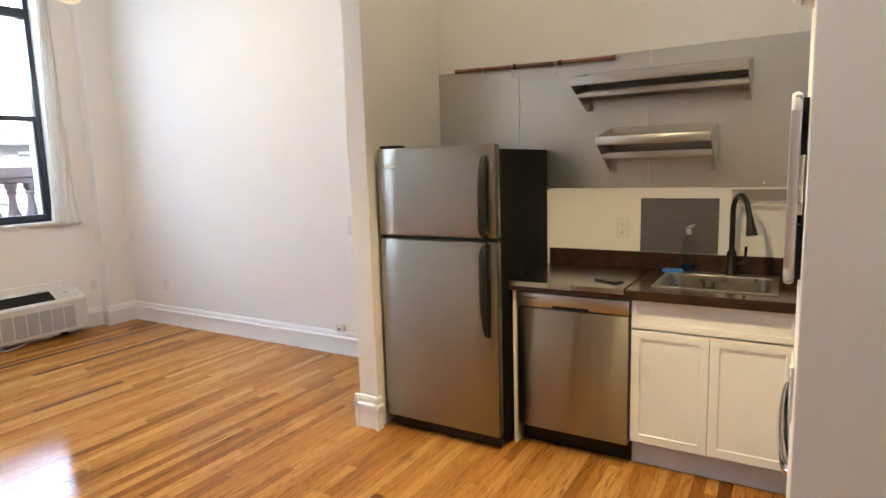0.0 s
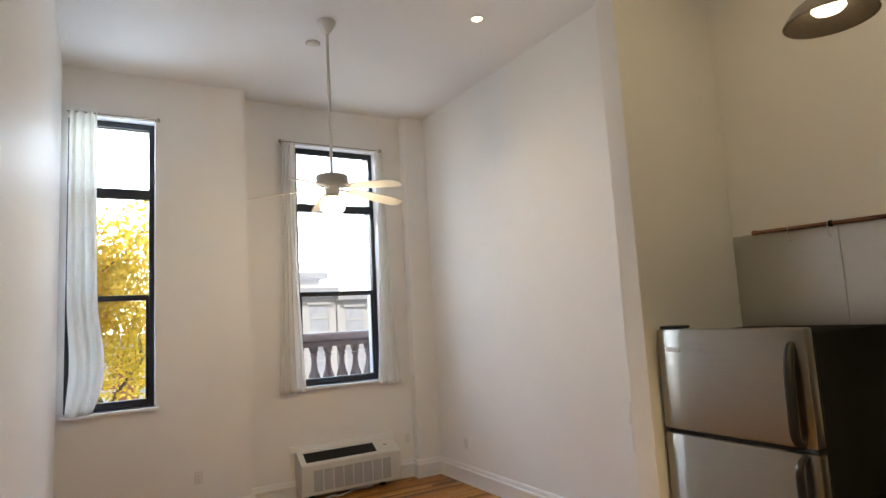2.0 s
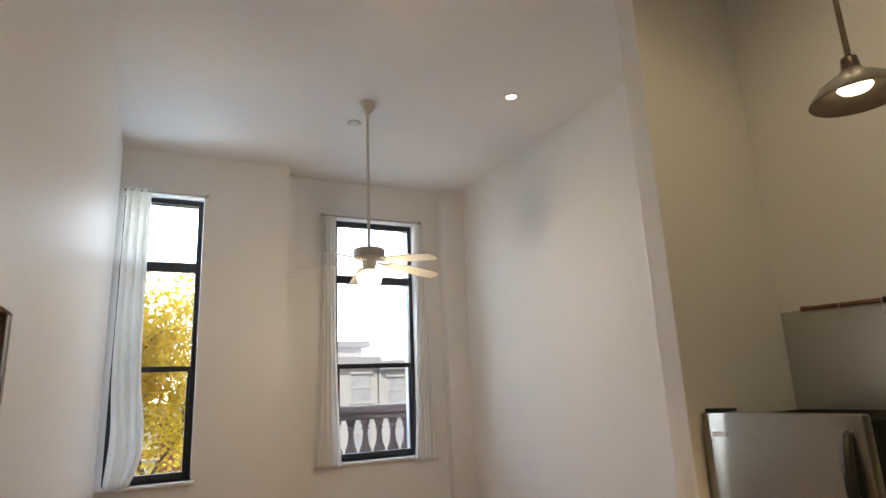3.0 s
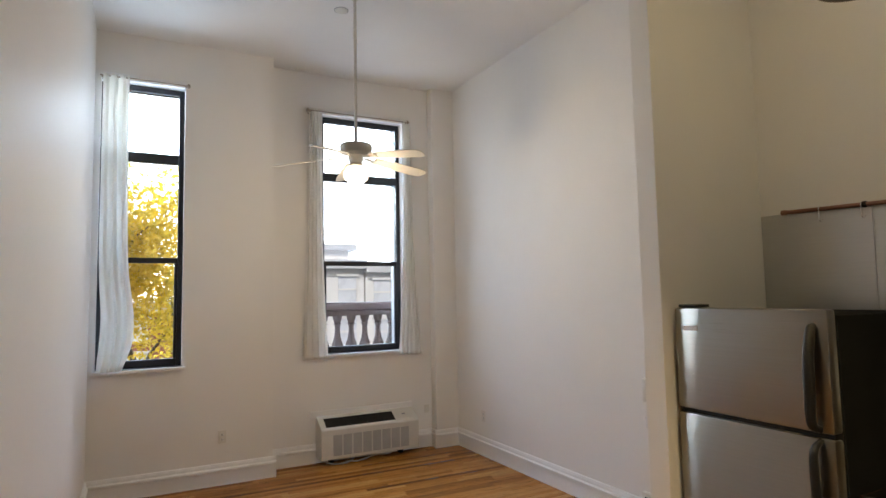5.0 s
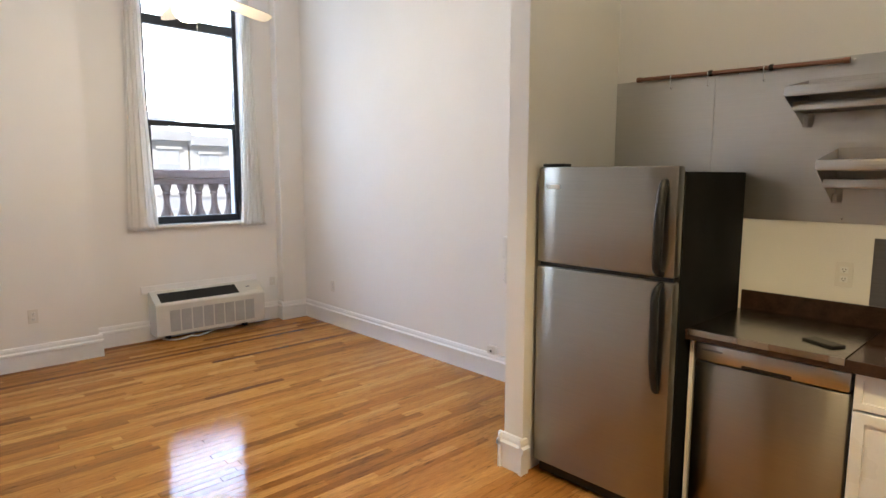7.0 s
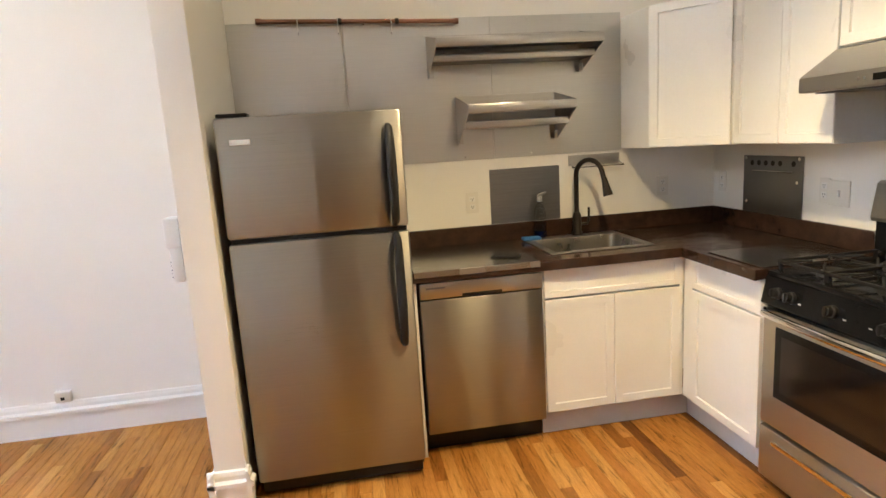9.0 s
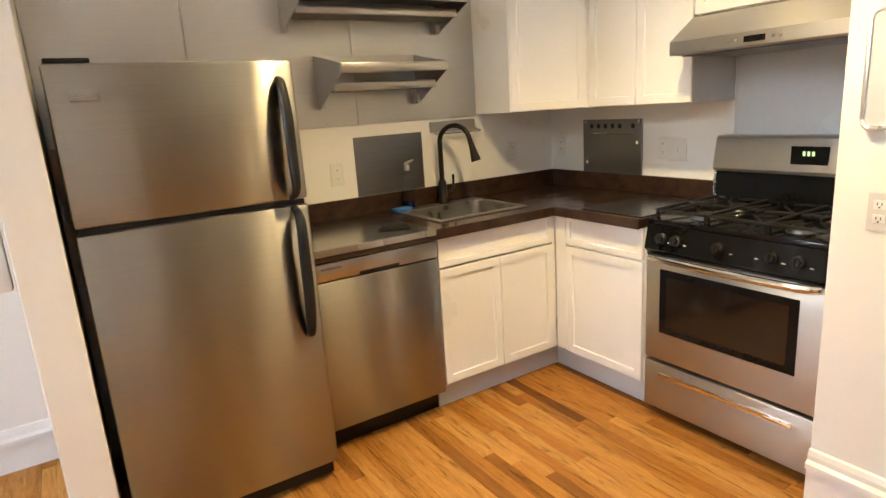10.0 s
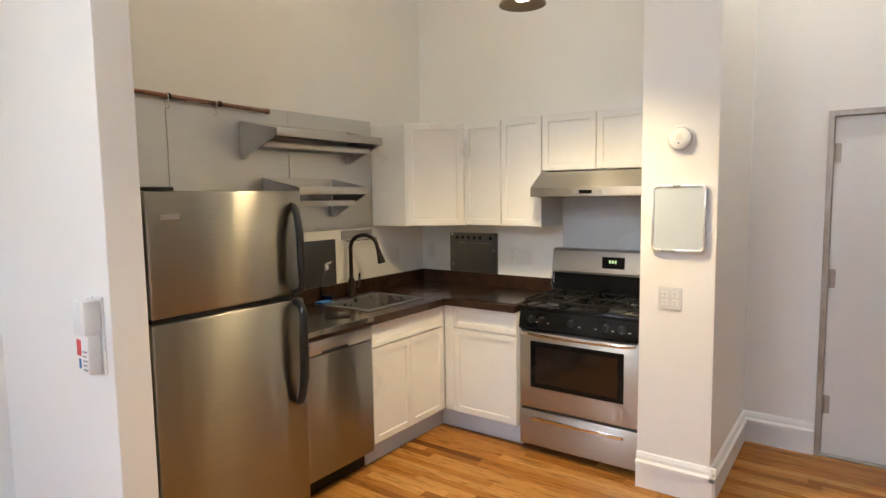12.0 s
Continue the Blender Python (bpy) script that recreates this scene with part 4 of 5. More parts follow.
def whiteboard():
    w = thing("whiteboard", (COL_X, -0.25, 1.34), "small whiteboard with a rounded silver frame", "whiteboard")
    y0, y1, z0, z1 = -0.466, -0.200, 1.310, 1.655
    x = COL_X - 0.010
    for yy, zz in ((y0 + 0.03, z0 + 0.06), (y0 + 0.03, z1 - 0.06), (y1 - 0.03, z0 + 0.06), (y1 - 0.03, z1 - 0.06)):
        part("magnet", block(x, COL_X - 0.0005, yy - 0.012, yy + 0.012, zz - 0.05, zz + 0.05), "black", w, "black adhesive strip")
    part("board", block(x - 0.012, x - 0.001, y0 + 0.006, y1 - 0.006, z0 + 0.006, z1 - 0.006), "whiteboard", w, "glossy blue-white writing face")
    part("frame_side", block(x - 0.018, x - 0.0005, y0, y0 + 0.013, z0 + 0.03, z1 - 0.03, 0.003), "metal_white", w, "", True)
    part("frame_side", block(x - 0.018, x - 0.0005, y1 - 0.013, y1, z0 + 0.03, z1 - 0.03, 0.003), "metal_white", w, "", True)
    part("frame_rail", block(x - 0.018, x - 0.0005, y0 + 0.03, y1 - 0.03, z0, z0 + 0.013, 0.003), "metal_white", w, "", True)
    part("frame_rail", block(x - 0.018, x - 0.0005, y0 + 0.03, y1 - 0.03, z1 - 0.013, z1, 0.003), "metal_white", w, "", True)
    for sy, cy in ((1, y0), (-1, y1)):
        for sz, cz in ((1, z0), (-1, z1)):
            pts = [(x - 0.009, cy + sy * 0.032, cz + sz * 0.0065)] + [(x - 0.009, cy + sy * (0.030 - 0.0235 * math.sin(a)), cz + sz * (0.030 - 0.0235 * math.cos(a))) for a in (0.0, 0.4, 0.8, 1.2, 1.57)] + [(x - 0.009, cy + sy * 0.0065, cz + sz * 0.032)]
            part("corner_cap", tube(bmesh.new(), pts, 0.0088, 10), "white_plastic", w, "white plastic corner", True)


M["metal_white"] = plain("anodised_frame", (0.62, 0.63, 0.64), (0.70, 0.71, 0.72), 0.3, 4, 80, 0.03, metal=0.7)
whiteboard()


def smoke_alarm():
    a = thing("smoke_alarm", (COL_X, -0.335, 1.886), "round white smoke alarm on the wall end", "smoke alarm")
    part("base", lathe(bmesh.new(), [(0.068, 0), (0.068, 0.012), (0.060, 0.016), (0, 0.016)], (COL_X - 0.0005, -0.335, 1.886), 36, (-1, 0, 0)), "white_plastic", a, "", True)
    part("cover", lathe(bmesh.new(), [(0.056, 0), (0.054, 0.016), (0.040, 0.026), (0.016, 0.028), (0, 0.028)], (COL_X - 0.0165, -0.335, 1.886), 36, (-1, 0, 0)), "white_plastic", a, "", True)
    # grey ring stands in for the shade between base and cover
    part("vent_ring", lathe(bmesh.new(), [(0.0595, 0.0), (0.0595, 0.005), (0.0545, 0.006), (0.0545, 0.0)], (COL_X - 0.0160, -0.335, 1.886), 36, (-1, 0, 0)), "ac_grille", a, "grey ring painted as the shade round the cover", True)
    part("button", lathe(bmesh.new(), [(0.017, 0), (0.017, 0.003), (0.014, 0.0042), (0, 0.0042)], (COL_X - 0.0440, -0.335, 1.894), 20, (-1, 0, 0)), "plastic", a, "round test button", True)
    part("signal_lamp", lathe(bmesh.new(), [(0.0045, 0), (0.0045, 0.003), (0, 0.0035)], (COL_X - 0.0435, -0.333, 1.862), 12, (-1, 0, 0)), "ink", a, "small dark lamp", True)


smoke_alarm()


def entrance_door():
    d = tagged(solid("door_1", block(EAST + 0.02, EAST + 0.062, DOOR_Y0 + 0.035, DOOR_Y1 - 0.024, 0.012, DOOR_Z - 0.024, 0.003), "door_white"), "plain white flush entrance door, closed, in a worn grey metal frame", "door", kind="structure")
    part("jamb", block(EAST - 0.012, EAST + 0.10, DOOR_Y1 - 0.022, DOOR_Y1 + 0.010, 0, DOOR_Z + 0.010, 0.003), "metal_frame", d, "worn grey metal jamb")
    part("jamb", block(EAST - 0.012, EAST + 0.10, DOOR_Y0 - 0.010, DOOR_Y0 + 0.034, 0, DOOR_Z + 0.010, 0.003), "metal_frame", d, "worn grey metal jamb")
    part("head", block(EAST - 0.012, EAST + 0.10, DOOR_Y0 + 0.034, DOOR_Y1 - 0.022, DOOR_Z - 0.022, DOOR_Z + 0.010, 0.003), "metal_frame", d, "worn grey metal head")
    part("threshold", block(EAST - 0.01, EAST + 0.14, DOOR_Y0 + 0.034, DOOR_Y1 - 0.022, 0.0, 0.011, 0.002), "metal_frame", d)
    for z in (1.83, 1.09, 0.32):
        h = part("hinge", block(EAST + 0.012, EAST + 0.0215, DOOR_Y1 - 0.058, DOOR_Y1 - 0.024, z - 0.055, z + 0.055, 0.002), "metal_frame", d, "painted steel hinge leaf")
        part("knuckle", rod(bmesh.new(), (EAST + 0.010, DOOR_Y1 - 0.022, z - 0.055), (EAST + 0.010, DOOR_Y1 - 0.022, z + 0.055), 0.008), "metal_frame", h, "", True)
    k = part("door_knob", lathe(bmesh.new(), [(0.03, 0), (0.03, 0.006), (0.012, 0.012), (0.012, 0.035), (0.026, 0.045), (0.028, 0.06), (0.018, 0.07), (0, 0.071)], (EAST + 0.02, DOOR_Y0 + 0.10, 1.0), 28, (-1, 0, 0)), "chrome", d, "round metal knob", True)
    e = tagged(solid("door_2", block(BD0 + 0.004, BD0 + 0.044, -2.50, SOUTH - 0.004, 0.008, BDZ - 0.006, 0.003), "brown_door"), "dark brown wooden door standing open against the passage wall", "door", kind="structure")
    part("door_knob", lathe(bmesh.new(), [(0.03, 0), (0.03, 0.006), (0.012, 0.012), (0.012, 0.035), (0.026, 0.045), (0.028, 0.06), (0.018, 0.07), (0, 0.071)], (BD0 + 0.045, -2.42, 1.0), 28, (1, 0, 0)), "chrome", e, "round metal knob", True)


entrance_door()


def wall_dispenser():
    x, y, z = FIN0, 1.068, 1.008
    d = thing("wall_dispenser", (x, y, z), "white plastic wall holder with a printed red and blue label", "dispenser")
    d.scale = (1.1, 1.1, 1.13)
    part("back", block(x - 0.010, x - 0.0005, y - 0.036, y + 0.036, z, z + 0.245, 0.003), "white_plastic", d)
    part("canister", block(x - 0.058, x - 0.0105, y - 0.034, y + 0.034, z + 0.005, z + 0.145, 0.014), "white_plastic", d, "", True)
    part("cover", block(x - 0.066, x - 0.0105, y - 0.038, y + 0.038, z + 0.128, z + 0.238, 0.010), "white_plastic", d, "white lift cover", True)
    part("red_label", block(x - 0.0592, x - 0.040, y + 0.006, y + 0.0345, z + 0.065, z + 0.115), "red", d, "red printed square")
    for k in range(5):
        part("print_line", block(x - 0.0588, x - 0.05, y - 0.026 + 0.003 * (k % 2), y - 0.002, z + 0.022 + k * 0.014, z + 0.026 + k * 0.014), "ink", d)
    part("blue_label", block(x - 0.0588, x - 0.045, y + 0.012, y + 0.026, z + 0.025, z + 0.055), "blue", d, "blue printed mark")
    card = part("card", block(x - 0.046, x - 0.043, y + 0.026, y + 0.064, z + 0.128, z + 0.236, 0.001), "white_plastic", d, "white printed card")
    part("red_band", block(x - 0.0468, x - 0.0461, y + 0.041, y + 0.063, z + 0.132, z + 0.188), "red", card, "red printed band")
    part("dark_square", block(x - 0.0468, x - 0.0461, y + 0.043, y + 0.060, z + 0.200, z + 0.226), "ink", card, "dark printed square")
    b = thing("cable_box", (-3.225, NORTH, 0.20), "small ivory cable box on top of the skirting", "cable box")
    part("case", block(-3.265, -3.185, NORTH - 0.034, NORTH - 0.001, 0.2005, 0.262, 0.004), "plastic", b, "", True)
    part("jack", block(-3.235, -3.215, NORTH - 0.036, NORTH - 0.033, 0.215, 0.232), "dark", b)


wall_dispenser()


# ---- small things on the worktop ----
AT = Vector((0.090, -0.012, 0.0))


def soap_bottle():
    x, y, z = -0.585, 1.762, 0.932
    b = thing("spray_bottle", (x, y, z), "clear plastic soap bottle with a little blue soap", "bottle")
    part("bottle", lathe(bmesh.new(), [(0.031, 0), (0.034, 0.006), (0.034, 0.125), (0.031, 0.155), (0.015, 0.195), (0.013, 0.212), (0, 0.212)], (x, y, z), 24), "clear_plastic", b, "clear bottle body", True)
    part("soap", lathe(bmesh.new(), [(0.028, 0.003), (0.0315, 0.008), (0.0315, 0.04), (0, 0.04)], (x, y, z), 24), "soap", b, "dark blue liquid", True)
    part("cap", lathe(bmesh.new(), [(0.015, 0.205), (0.015, 0.228), (0.010, 0.234), (0, 0.234)], (x, y, z), 20), "cap_clear", b, "", True)
    part("nozzle", tube(bmesh.new(), [(x - 0.012, y, z + 0.232), (x, y, z + 0.243), (x + 0.020, y - 0.012, z + 0.252), (x + 0.032, y - 0.02, z + 0.258)], [0.008, 0.009, 0.007, 0.004], 10), "cap_clear", b, "", True)
    s = thing("sponge", (-0.655, 1.70, 0.932), "flat blue sponge beside the sink", "sponge")
    bm = block(-0.705, -0.602, 1.690, 1.752, 0.9315, 0.948, 0.006)
    part("pad", bm, "blue", s, "", True)
    p = thing("phone", (-0.93, 1.36, 0.925), "black smartphone lying on the worktop", "phone")
    m = Matrix.Translation((-0.905, 1.345, 0.9290)) @ Matrix.Rotation(radians(-28), 4, "Z")
    bm = block(-0.072, 0.072, -0.036, 0.036, 0.0005, 0.0095, 0.004)
    bmesh.ops.transform(bm, matrix=m, verts=bm.verts[:])
    part("case", bm, "black", p, "", True)
    bm = block(-0.066, 0.066, -0.031, 0.031, 0.0093, 0.0102)
    bmesh.ops.transform(bm, matrix=m, verts=bm.verts[:])
    part("screen", bm, "black_gloss", p, "dark glass screen")
    t = thing("metal_tray", (-1.1, 1.5, 0.925), "thin steel sheet lying on the worktop over the dishwasher", "tray")
    part("sheet", block(-1.385, -0.79, 1.178, 1.790, 0.9262, 0.9292, 0.001), "tray_steel", t)
    part("lip", block(-1.385, -0.79, 1.1685, 1.1725, 0.902, 0.9296, 0.001), "steel_basin", t, "bright folded lip")
    c = thing("metal_tray", (0.25, 0.86, 0.925), "thin steel sheet lying on the worktop beside the range", "tray")
    part("sheet", block(-0.03, 0.46, 0.665, 1.03, 0.9262, 0.929, 0.001), "tray_steel", c)
    g = thing("gas_valve", (0.47, 0.655, 0.93), "small brass gas valve and hose at the range side", "valve")
    part("hose", tube(bmesh.new(), smooth_line([(0.495, 0.652, 0.93), (0.49, 0.660, 1.0), (0.495, 0.656, 1.07), (0.505, 0.660, 1.12)]), 0.008, 10), "chrome", g, "", True)
    part("nut", lathe(bmesh.new(), [(0.013, 0), (0.013, 0.025), (0, 0.026)], (0.492, 0.659, 1.0), 6), "chrome", g)


M["clear_plastic"] = clear("clear_plastic", (0.93, 0.95, 0.97), 0.10, 1.26)
M["cap_clear"] = plain("milky_plastic", (0.30, 0.31, 0.33), (0.38, 0.39, 0.41), 0.3)
M["soap"] = plain("blue_soap", (0.004, 0.006, 0.05), (0.008, 0.012, 0.09), 0.15)
M["tray_steel"] = brushed("dark_worn_steel", (0.32, 0.30, 0.28), (0.44, 0.42, 0.39), 0.14, (0.6, 12, 30))
soap_bottle()


AT = Vector((0, 0, 0))


# ---- lamps ----
def pendant():
    x, y, z = PX, PY, PENDANT
    p = thing("pendant_lamp", (x, y, CEIL), "metal dome pendant lamp with a lit bulb on a rod", "lamp")
    part("rod", rod(bmesh.new(), (x, y, z + 0.105), (x, y, CEIL - 0.02), 0.007), "brass_dark", p, "", True)
    part("canopy", lathe(bmesh.new(), [(0.06, 0), (0.055, -0.012), (0.02, -0.035), (0, -0.036)], (x, y, CEIL - 0.0005), 28), "fan_white", p, "", True)
    part("socket_cup", lathe(bmesh.new(), [(0.009, 0.116), (0.019, 0.108), (0.022, 0.078), (0.028, 0.070), (0.028, 0.064), (0, 0.064)], (x, y, z), 28), "brass_dark", p, "", True)
    out = [(0.026, 0.074), (0.036, 0.062), (0.058, 0.050), (0.082, 0.032), (0.101, 0.008), (0.107, -0.002), (0.108, -0.005), (0.1055, -0.005), (0.0985, 0.005), (0.0795, 0.029), (0.0565, 0.046), (0.0345, 0.058), (0.0245, 0.066)]
    shade = part("shade", lathe(bmesh.new(), out, (x, y, z), 48), "shade_metal", p, "dull metal dome shade", True)
    part("lining", lathe(bmesh.new(), [(0.0240, 0.0645), (0.0337, 0.0572), (0.0557, 0.0452), (0.0787, 0.0282), (0.0977, 0.0042), (0.1045, -0.0050), (0.1030, -0.0050), (0.0965, 0.0036), (0.0775, 0.0272), (0.0547, 0.0442), (0.0327, 0.0562), (0.0232, 0.0635)], (x, y, z), 48), "shade_lining", shade, "dull grey inside of the shade", True)
    part("bulb", lathe(bmesh.new(), [(0.012, 0.062), (0.022, 0.052), (0.036, 0.034), (0.040, 0.026), (0.033, 0.018), (0, 0.015)], (x, y, z), 32), "lit", p, "lit reflector bulb", True)


M["shade_lining"] = plain("shade_lining", (0.10, 0.085, 0.065), (0.14, 0.12, 0.095), 0.6, 5, 80, 0.05, spec=0.2)
M["brass_dark"] = plain("dull_brass", (0.16, 0.12, 0.08), (0.24, 0.18, 0.12), 0.35, metal=0.8)
M["shade_metal"] = plain("dull_shade_enamel", (0.27, 0.235, 0.185), (0.33, 0.29, 0.235), 0.40, 5, 80, 0.05, metal=0.3)
pendant()


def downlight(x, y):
    d = thing("downlight", (x, y, CEIL), "small round recessed downlight, lit; hall and kitchen ones are added", "lamp", "recessed downlights")
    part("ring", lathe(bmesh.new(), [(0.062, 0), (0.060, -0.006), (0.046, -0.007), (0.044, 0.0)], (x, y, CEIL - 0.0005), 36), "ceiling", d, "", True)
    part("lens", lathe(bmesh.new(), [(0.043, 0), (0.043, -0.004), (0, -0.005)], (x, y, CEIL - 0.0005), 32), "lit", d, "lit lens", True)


def detector():
    s = thing("ceiling_detector", (-4.70, 0.172, CEIL), "shallow white ceiling sensor with a dark rim", "sensor")
    part("disc", lathe(bmesh.new(), [(0.055, 0), (0.05, -0.012), (0.03, -0.02), (0, -0.021)], (-4.70, 0.172, CEIL - 0.0005), 32), "fan_white", s, "", True)
    part("rim", lathe(bmesh.new(), [(0.062, 0), (0.062, -0.006), (0.056, -0.007), (0.056, 0)], (-4.70, 0.172, CEIL - 0.0005), 32), "ac_grille", s, "", True)


downlight(-3.755, 1.255)
# unseen fitting, added to carry the hall fill
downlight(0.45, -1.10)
# unseen kitchen fitting, added to go with its spot
downlight(-0.95, 0.75)
detector()


def ceiling_fan():
    x, y = -4.31, 0.160
    f = thing("ceiling_fan", (x, y, CEIL), "white five-blade ceiling fan on a long rod with a lit globe", "ceiling fan")
    part("canopy", lathe(bmesh.new(), [(0.072, 0), (0.072, -0.018), (0.05, -0.06), (0.022, -0.10), (0.015, -0.105), (0, -0.105)], (x, y, CEIL - 0.0005), 36), "fan_white", f, "", True)
    part("down_rod", rod(bmesh.new(), (x, y, CEIL - 0.09), (x, y, 2.935), 0.0125), "fan_white", f, "long white rod", True)
    part("motor", lathe(bmesh.new(), [(0.02, 0.045), (0.05, 0.035), (0.118, 0.022), (0.126, 0.010), (0.126, -0.035), (0.118, -0.050), (0.07, -0.062), (0, -0.063)], (x, y, 2.905), 48), "fan_grey", f, "grey motor drum", True)
    part("switch_cup", lathe(bmesh.new(), [(0.062, 0), (0.055, -0.05), (0.045, -0.062), (0.06, -0.075), (0.066, -0.088), (0, -0.088)], (x, y, 2.842), 36), "fan_white", f, "", True)
    part("globe", lathe(bmesh.new(), [(0.045, 0.0), (0.085, -0.03), (0.100, -0.068), (0.090, -0.108), (0.055, -0.138), (0, -0.150)], (x, y, 2.762), 36), "globe", f, "lit milk-glass globe", True)
    part("pull_chain", rod(bmesh.new(), (x + 0.05, y + 0.03, 2.79), (x + 0.055, y + 0.032, 2.46), 0.0015, None, 6), "plastic", f)
    for k in range(5):
        a = radians(FAN_TURN + 72 * k)
        bm = bmesh.new()
        outline = [(0.16, -0.052), (0.30, -0.060), (0.56, -0.068), (0.625, -0.060), (0.650, -0.035), (0.655, 0.0), (0.650, 0.035), (0.625, 0.060), (0.56, 0.068), (0.30, 0.060), (0.16, 0.052)]
        prism(bm, lambda z: [(u, v, z) for u, v in outline], -0.003, 0.003)
        m = Matrix.Translation((x, y, 2.838)) @ Matrix.Rotation(a, 4, "Z") @ Matrix.Rotation(radians(6.5), 4, "Y") @ Matrix.Rotation(radians(-12), 4, "X")
        bmesh.ops.transform(bm, matrix=m, verts=bm.verts[:])
        blade = part("blade", bm, "fan_white", f, "white blade")
        bm = bmesh.new()
        box(bm, 0.075, 0.185, -0.018, 0.018, -0.012, -0.004, 0.003)
        box(bm, 0.165, 0.215, -0.040, 0.040, -0.009, -0.0035, 0.003)
        bmesh.ops.transform(bm, matrix=m, verts=bm.verts[:])
        part("blade_iron", bm, "fan_white", blade)


FAN_TURN = 28.0
ceiling_fan()


# ---- living room: air conditioner, curtains ----
def air_conditioner():
    y0, y1, z0, z1 = 0.358, 1.452, 0.068, 0.478
    xb, xf = WEST_B, -6.005
    a = thing("air_conditioner", (xb, 0.7, 0), "cream through-wall air conditioner with dark top vent and grille", "air conditioner")
    prof = [(xb + 0.001, z0), (xf - 0.006, z0), (xf, z0 + 0.006), (xf, z1 - 0.115), (xf - 0.008, z1 - 0.100), (xb + 0.055, z1 - 0.004), (xb + 0.05, z1), (xb + 0.001, z1)]
    part("cabinet", prism(bmesh.new(), lambda y: [(x, y, z) for x, z in prof], y0, y1), "ac_body", a)
    part("wall_plate", block(xb + 0.0005, xb + 0.018, y0 - 0.06, y1 + 0.02, z1 - 0.02, 0.535, 0.004), "trim", a, "white wall flange")
    m = Matrix.Translation((xf - 0.008, 0, z1 - 0.100)) @ Matrix.Rotation(math.atan2(0.096, -(xf - 0.008 - xb - 0.055)), 4, Vector((0, -1, 0)))
    slope = Vector((xb + 0.055 - xf + 0.008, 0, 0.096))
    up = Vector((0.096, 0, -(xb + 0.055 - xf + 0.008))).normalized()
    vent = bmesh.new()
    p0 = Vector((xf - 0.008, 0, z1 - 0.100))
    q0, q1 = p0 + slope * 0.14, p0 + slope * 0.86
    prism(vent, lambda y: [tuple(v + Vector((0, y, 0))) for v in (q0 - up * 0.01, q0 + up * 0.0015, q1 + up * 0.0015, q1 - up * 0.01)], y0 + 0.06, y1 - 0.26)
    part("top_vent", vent, "dark", a, "dark outlet slot")
    for k in range(9):
        f = k / 8
        v = bmesh.new()
        c = p0 + slope * (0.18 + 0.64 * f)
        prism(v, lambda y: [tuple(c + Vector((0, y, 0)) + w) for w in (up * 0.001 - slope * 0.006, up * 0.004 - slope * 0.006, up * 0.004 + slope * 0.006, up * 0.001 + slope * 0.006)], y0 + 0.062, y1 - 0.262)
        part("vent_slat", v, "black", a)
    c = p0 + slope * 0.55
    part("control_lid", prism(bmesh.new(), lambda y: [tuple(c + Vector((0, y, 0)) + w) for w in (up * 0.0005 - slope * 0.3, up * 0.003 - slope * 0.3, up * 0.003 + slope * 0.3, up * 0.0005 + slope * 0.3)], y1 - 0.22, y1 - 0.05), "ac_body", a, "small control lid")
    part("control_mark", prism(bmesh.new(), lambda y: [tuple(c + Vector((0, y, 0)) + w) for w in (up * 0.0031 - slope * 0.04, up * 0.004 - slope * 0.04, up * 0.004 + slope * 0.04, up * 0.0031 + slope * 0.04)], y1 - 0.16, y1 - 0.12), "ink", a)
    for k in range(8):
        g0 = y0 + 0.125 + k * 0.108
        g = part("grille", block(xf - 0.001, xf + 0.002, g0, g0 + 0.094, z0 + 0.035, z0 + 0.245, 0.001), "ac_grille", a, "grey intake grille")
        bm = bmesh.new()
        for j in range(12):
            zz = z0 + 0.046 + j * 0.0165
            box(bm, xf + 0.0021, xf + 0.0045, g0 + 0.004, g0 + 0.090, zz, zz + 0.007)
        part("grille_slats", bm, "ac_grille", g)
    for dy in (y0 + 0.15, y1 - 0.15):
        part("foot", block(xb + 0.01, xb + 0.09, dy - 0.02, dy + 0.02, 0.0, z0), "dark", a)
    c = thing("loose_cable", (-6.09, 0.5, 0), "loose white and grey cables under the air conditioner", "cable")
    line = smooth_line([(-6.12, 0.44, 0.018), (-6.05, 0.54, 0.008), (-6.02, 0.66, 0.030), (-6.05, 0.75, 0.012), (-6.01, 0.82, 0.034), (-6.06, 0.95, 0.040), (-6.03, 1.1, 0.045), (-6.12, 1.22, 0.050)])
    part("cord", tube(bmesh.new(), line, 0.006, 8), "plastic", c, "", True)
    line = smooth_line([(-6.10, 0.50, 0.008), (-6.03, 0.62, 0.010), (-6.05, 0.72, 0.045), (-6.10, 0.80, 0.060)])
    part("cord", tube(bmesh.new(), line, 0.005, 8), "ac_grille", c, "", True)


air_conditioner()


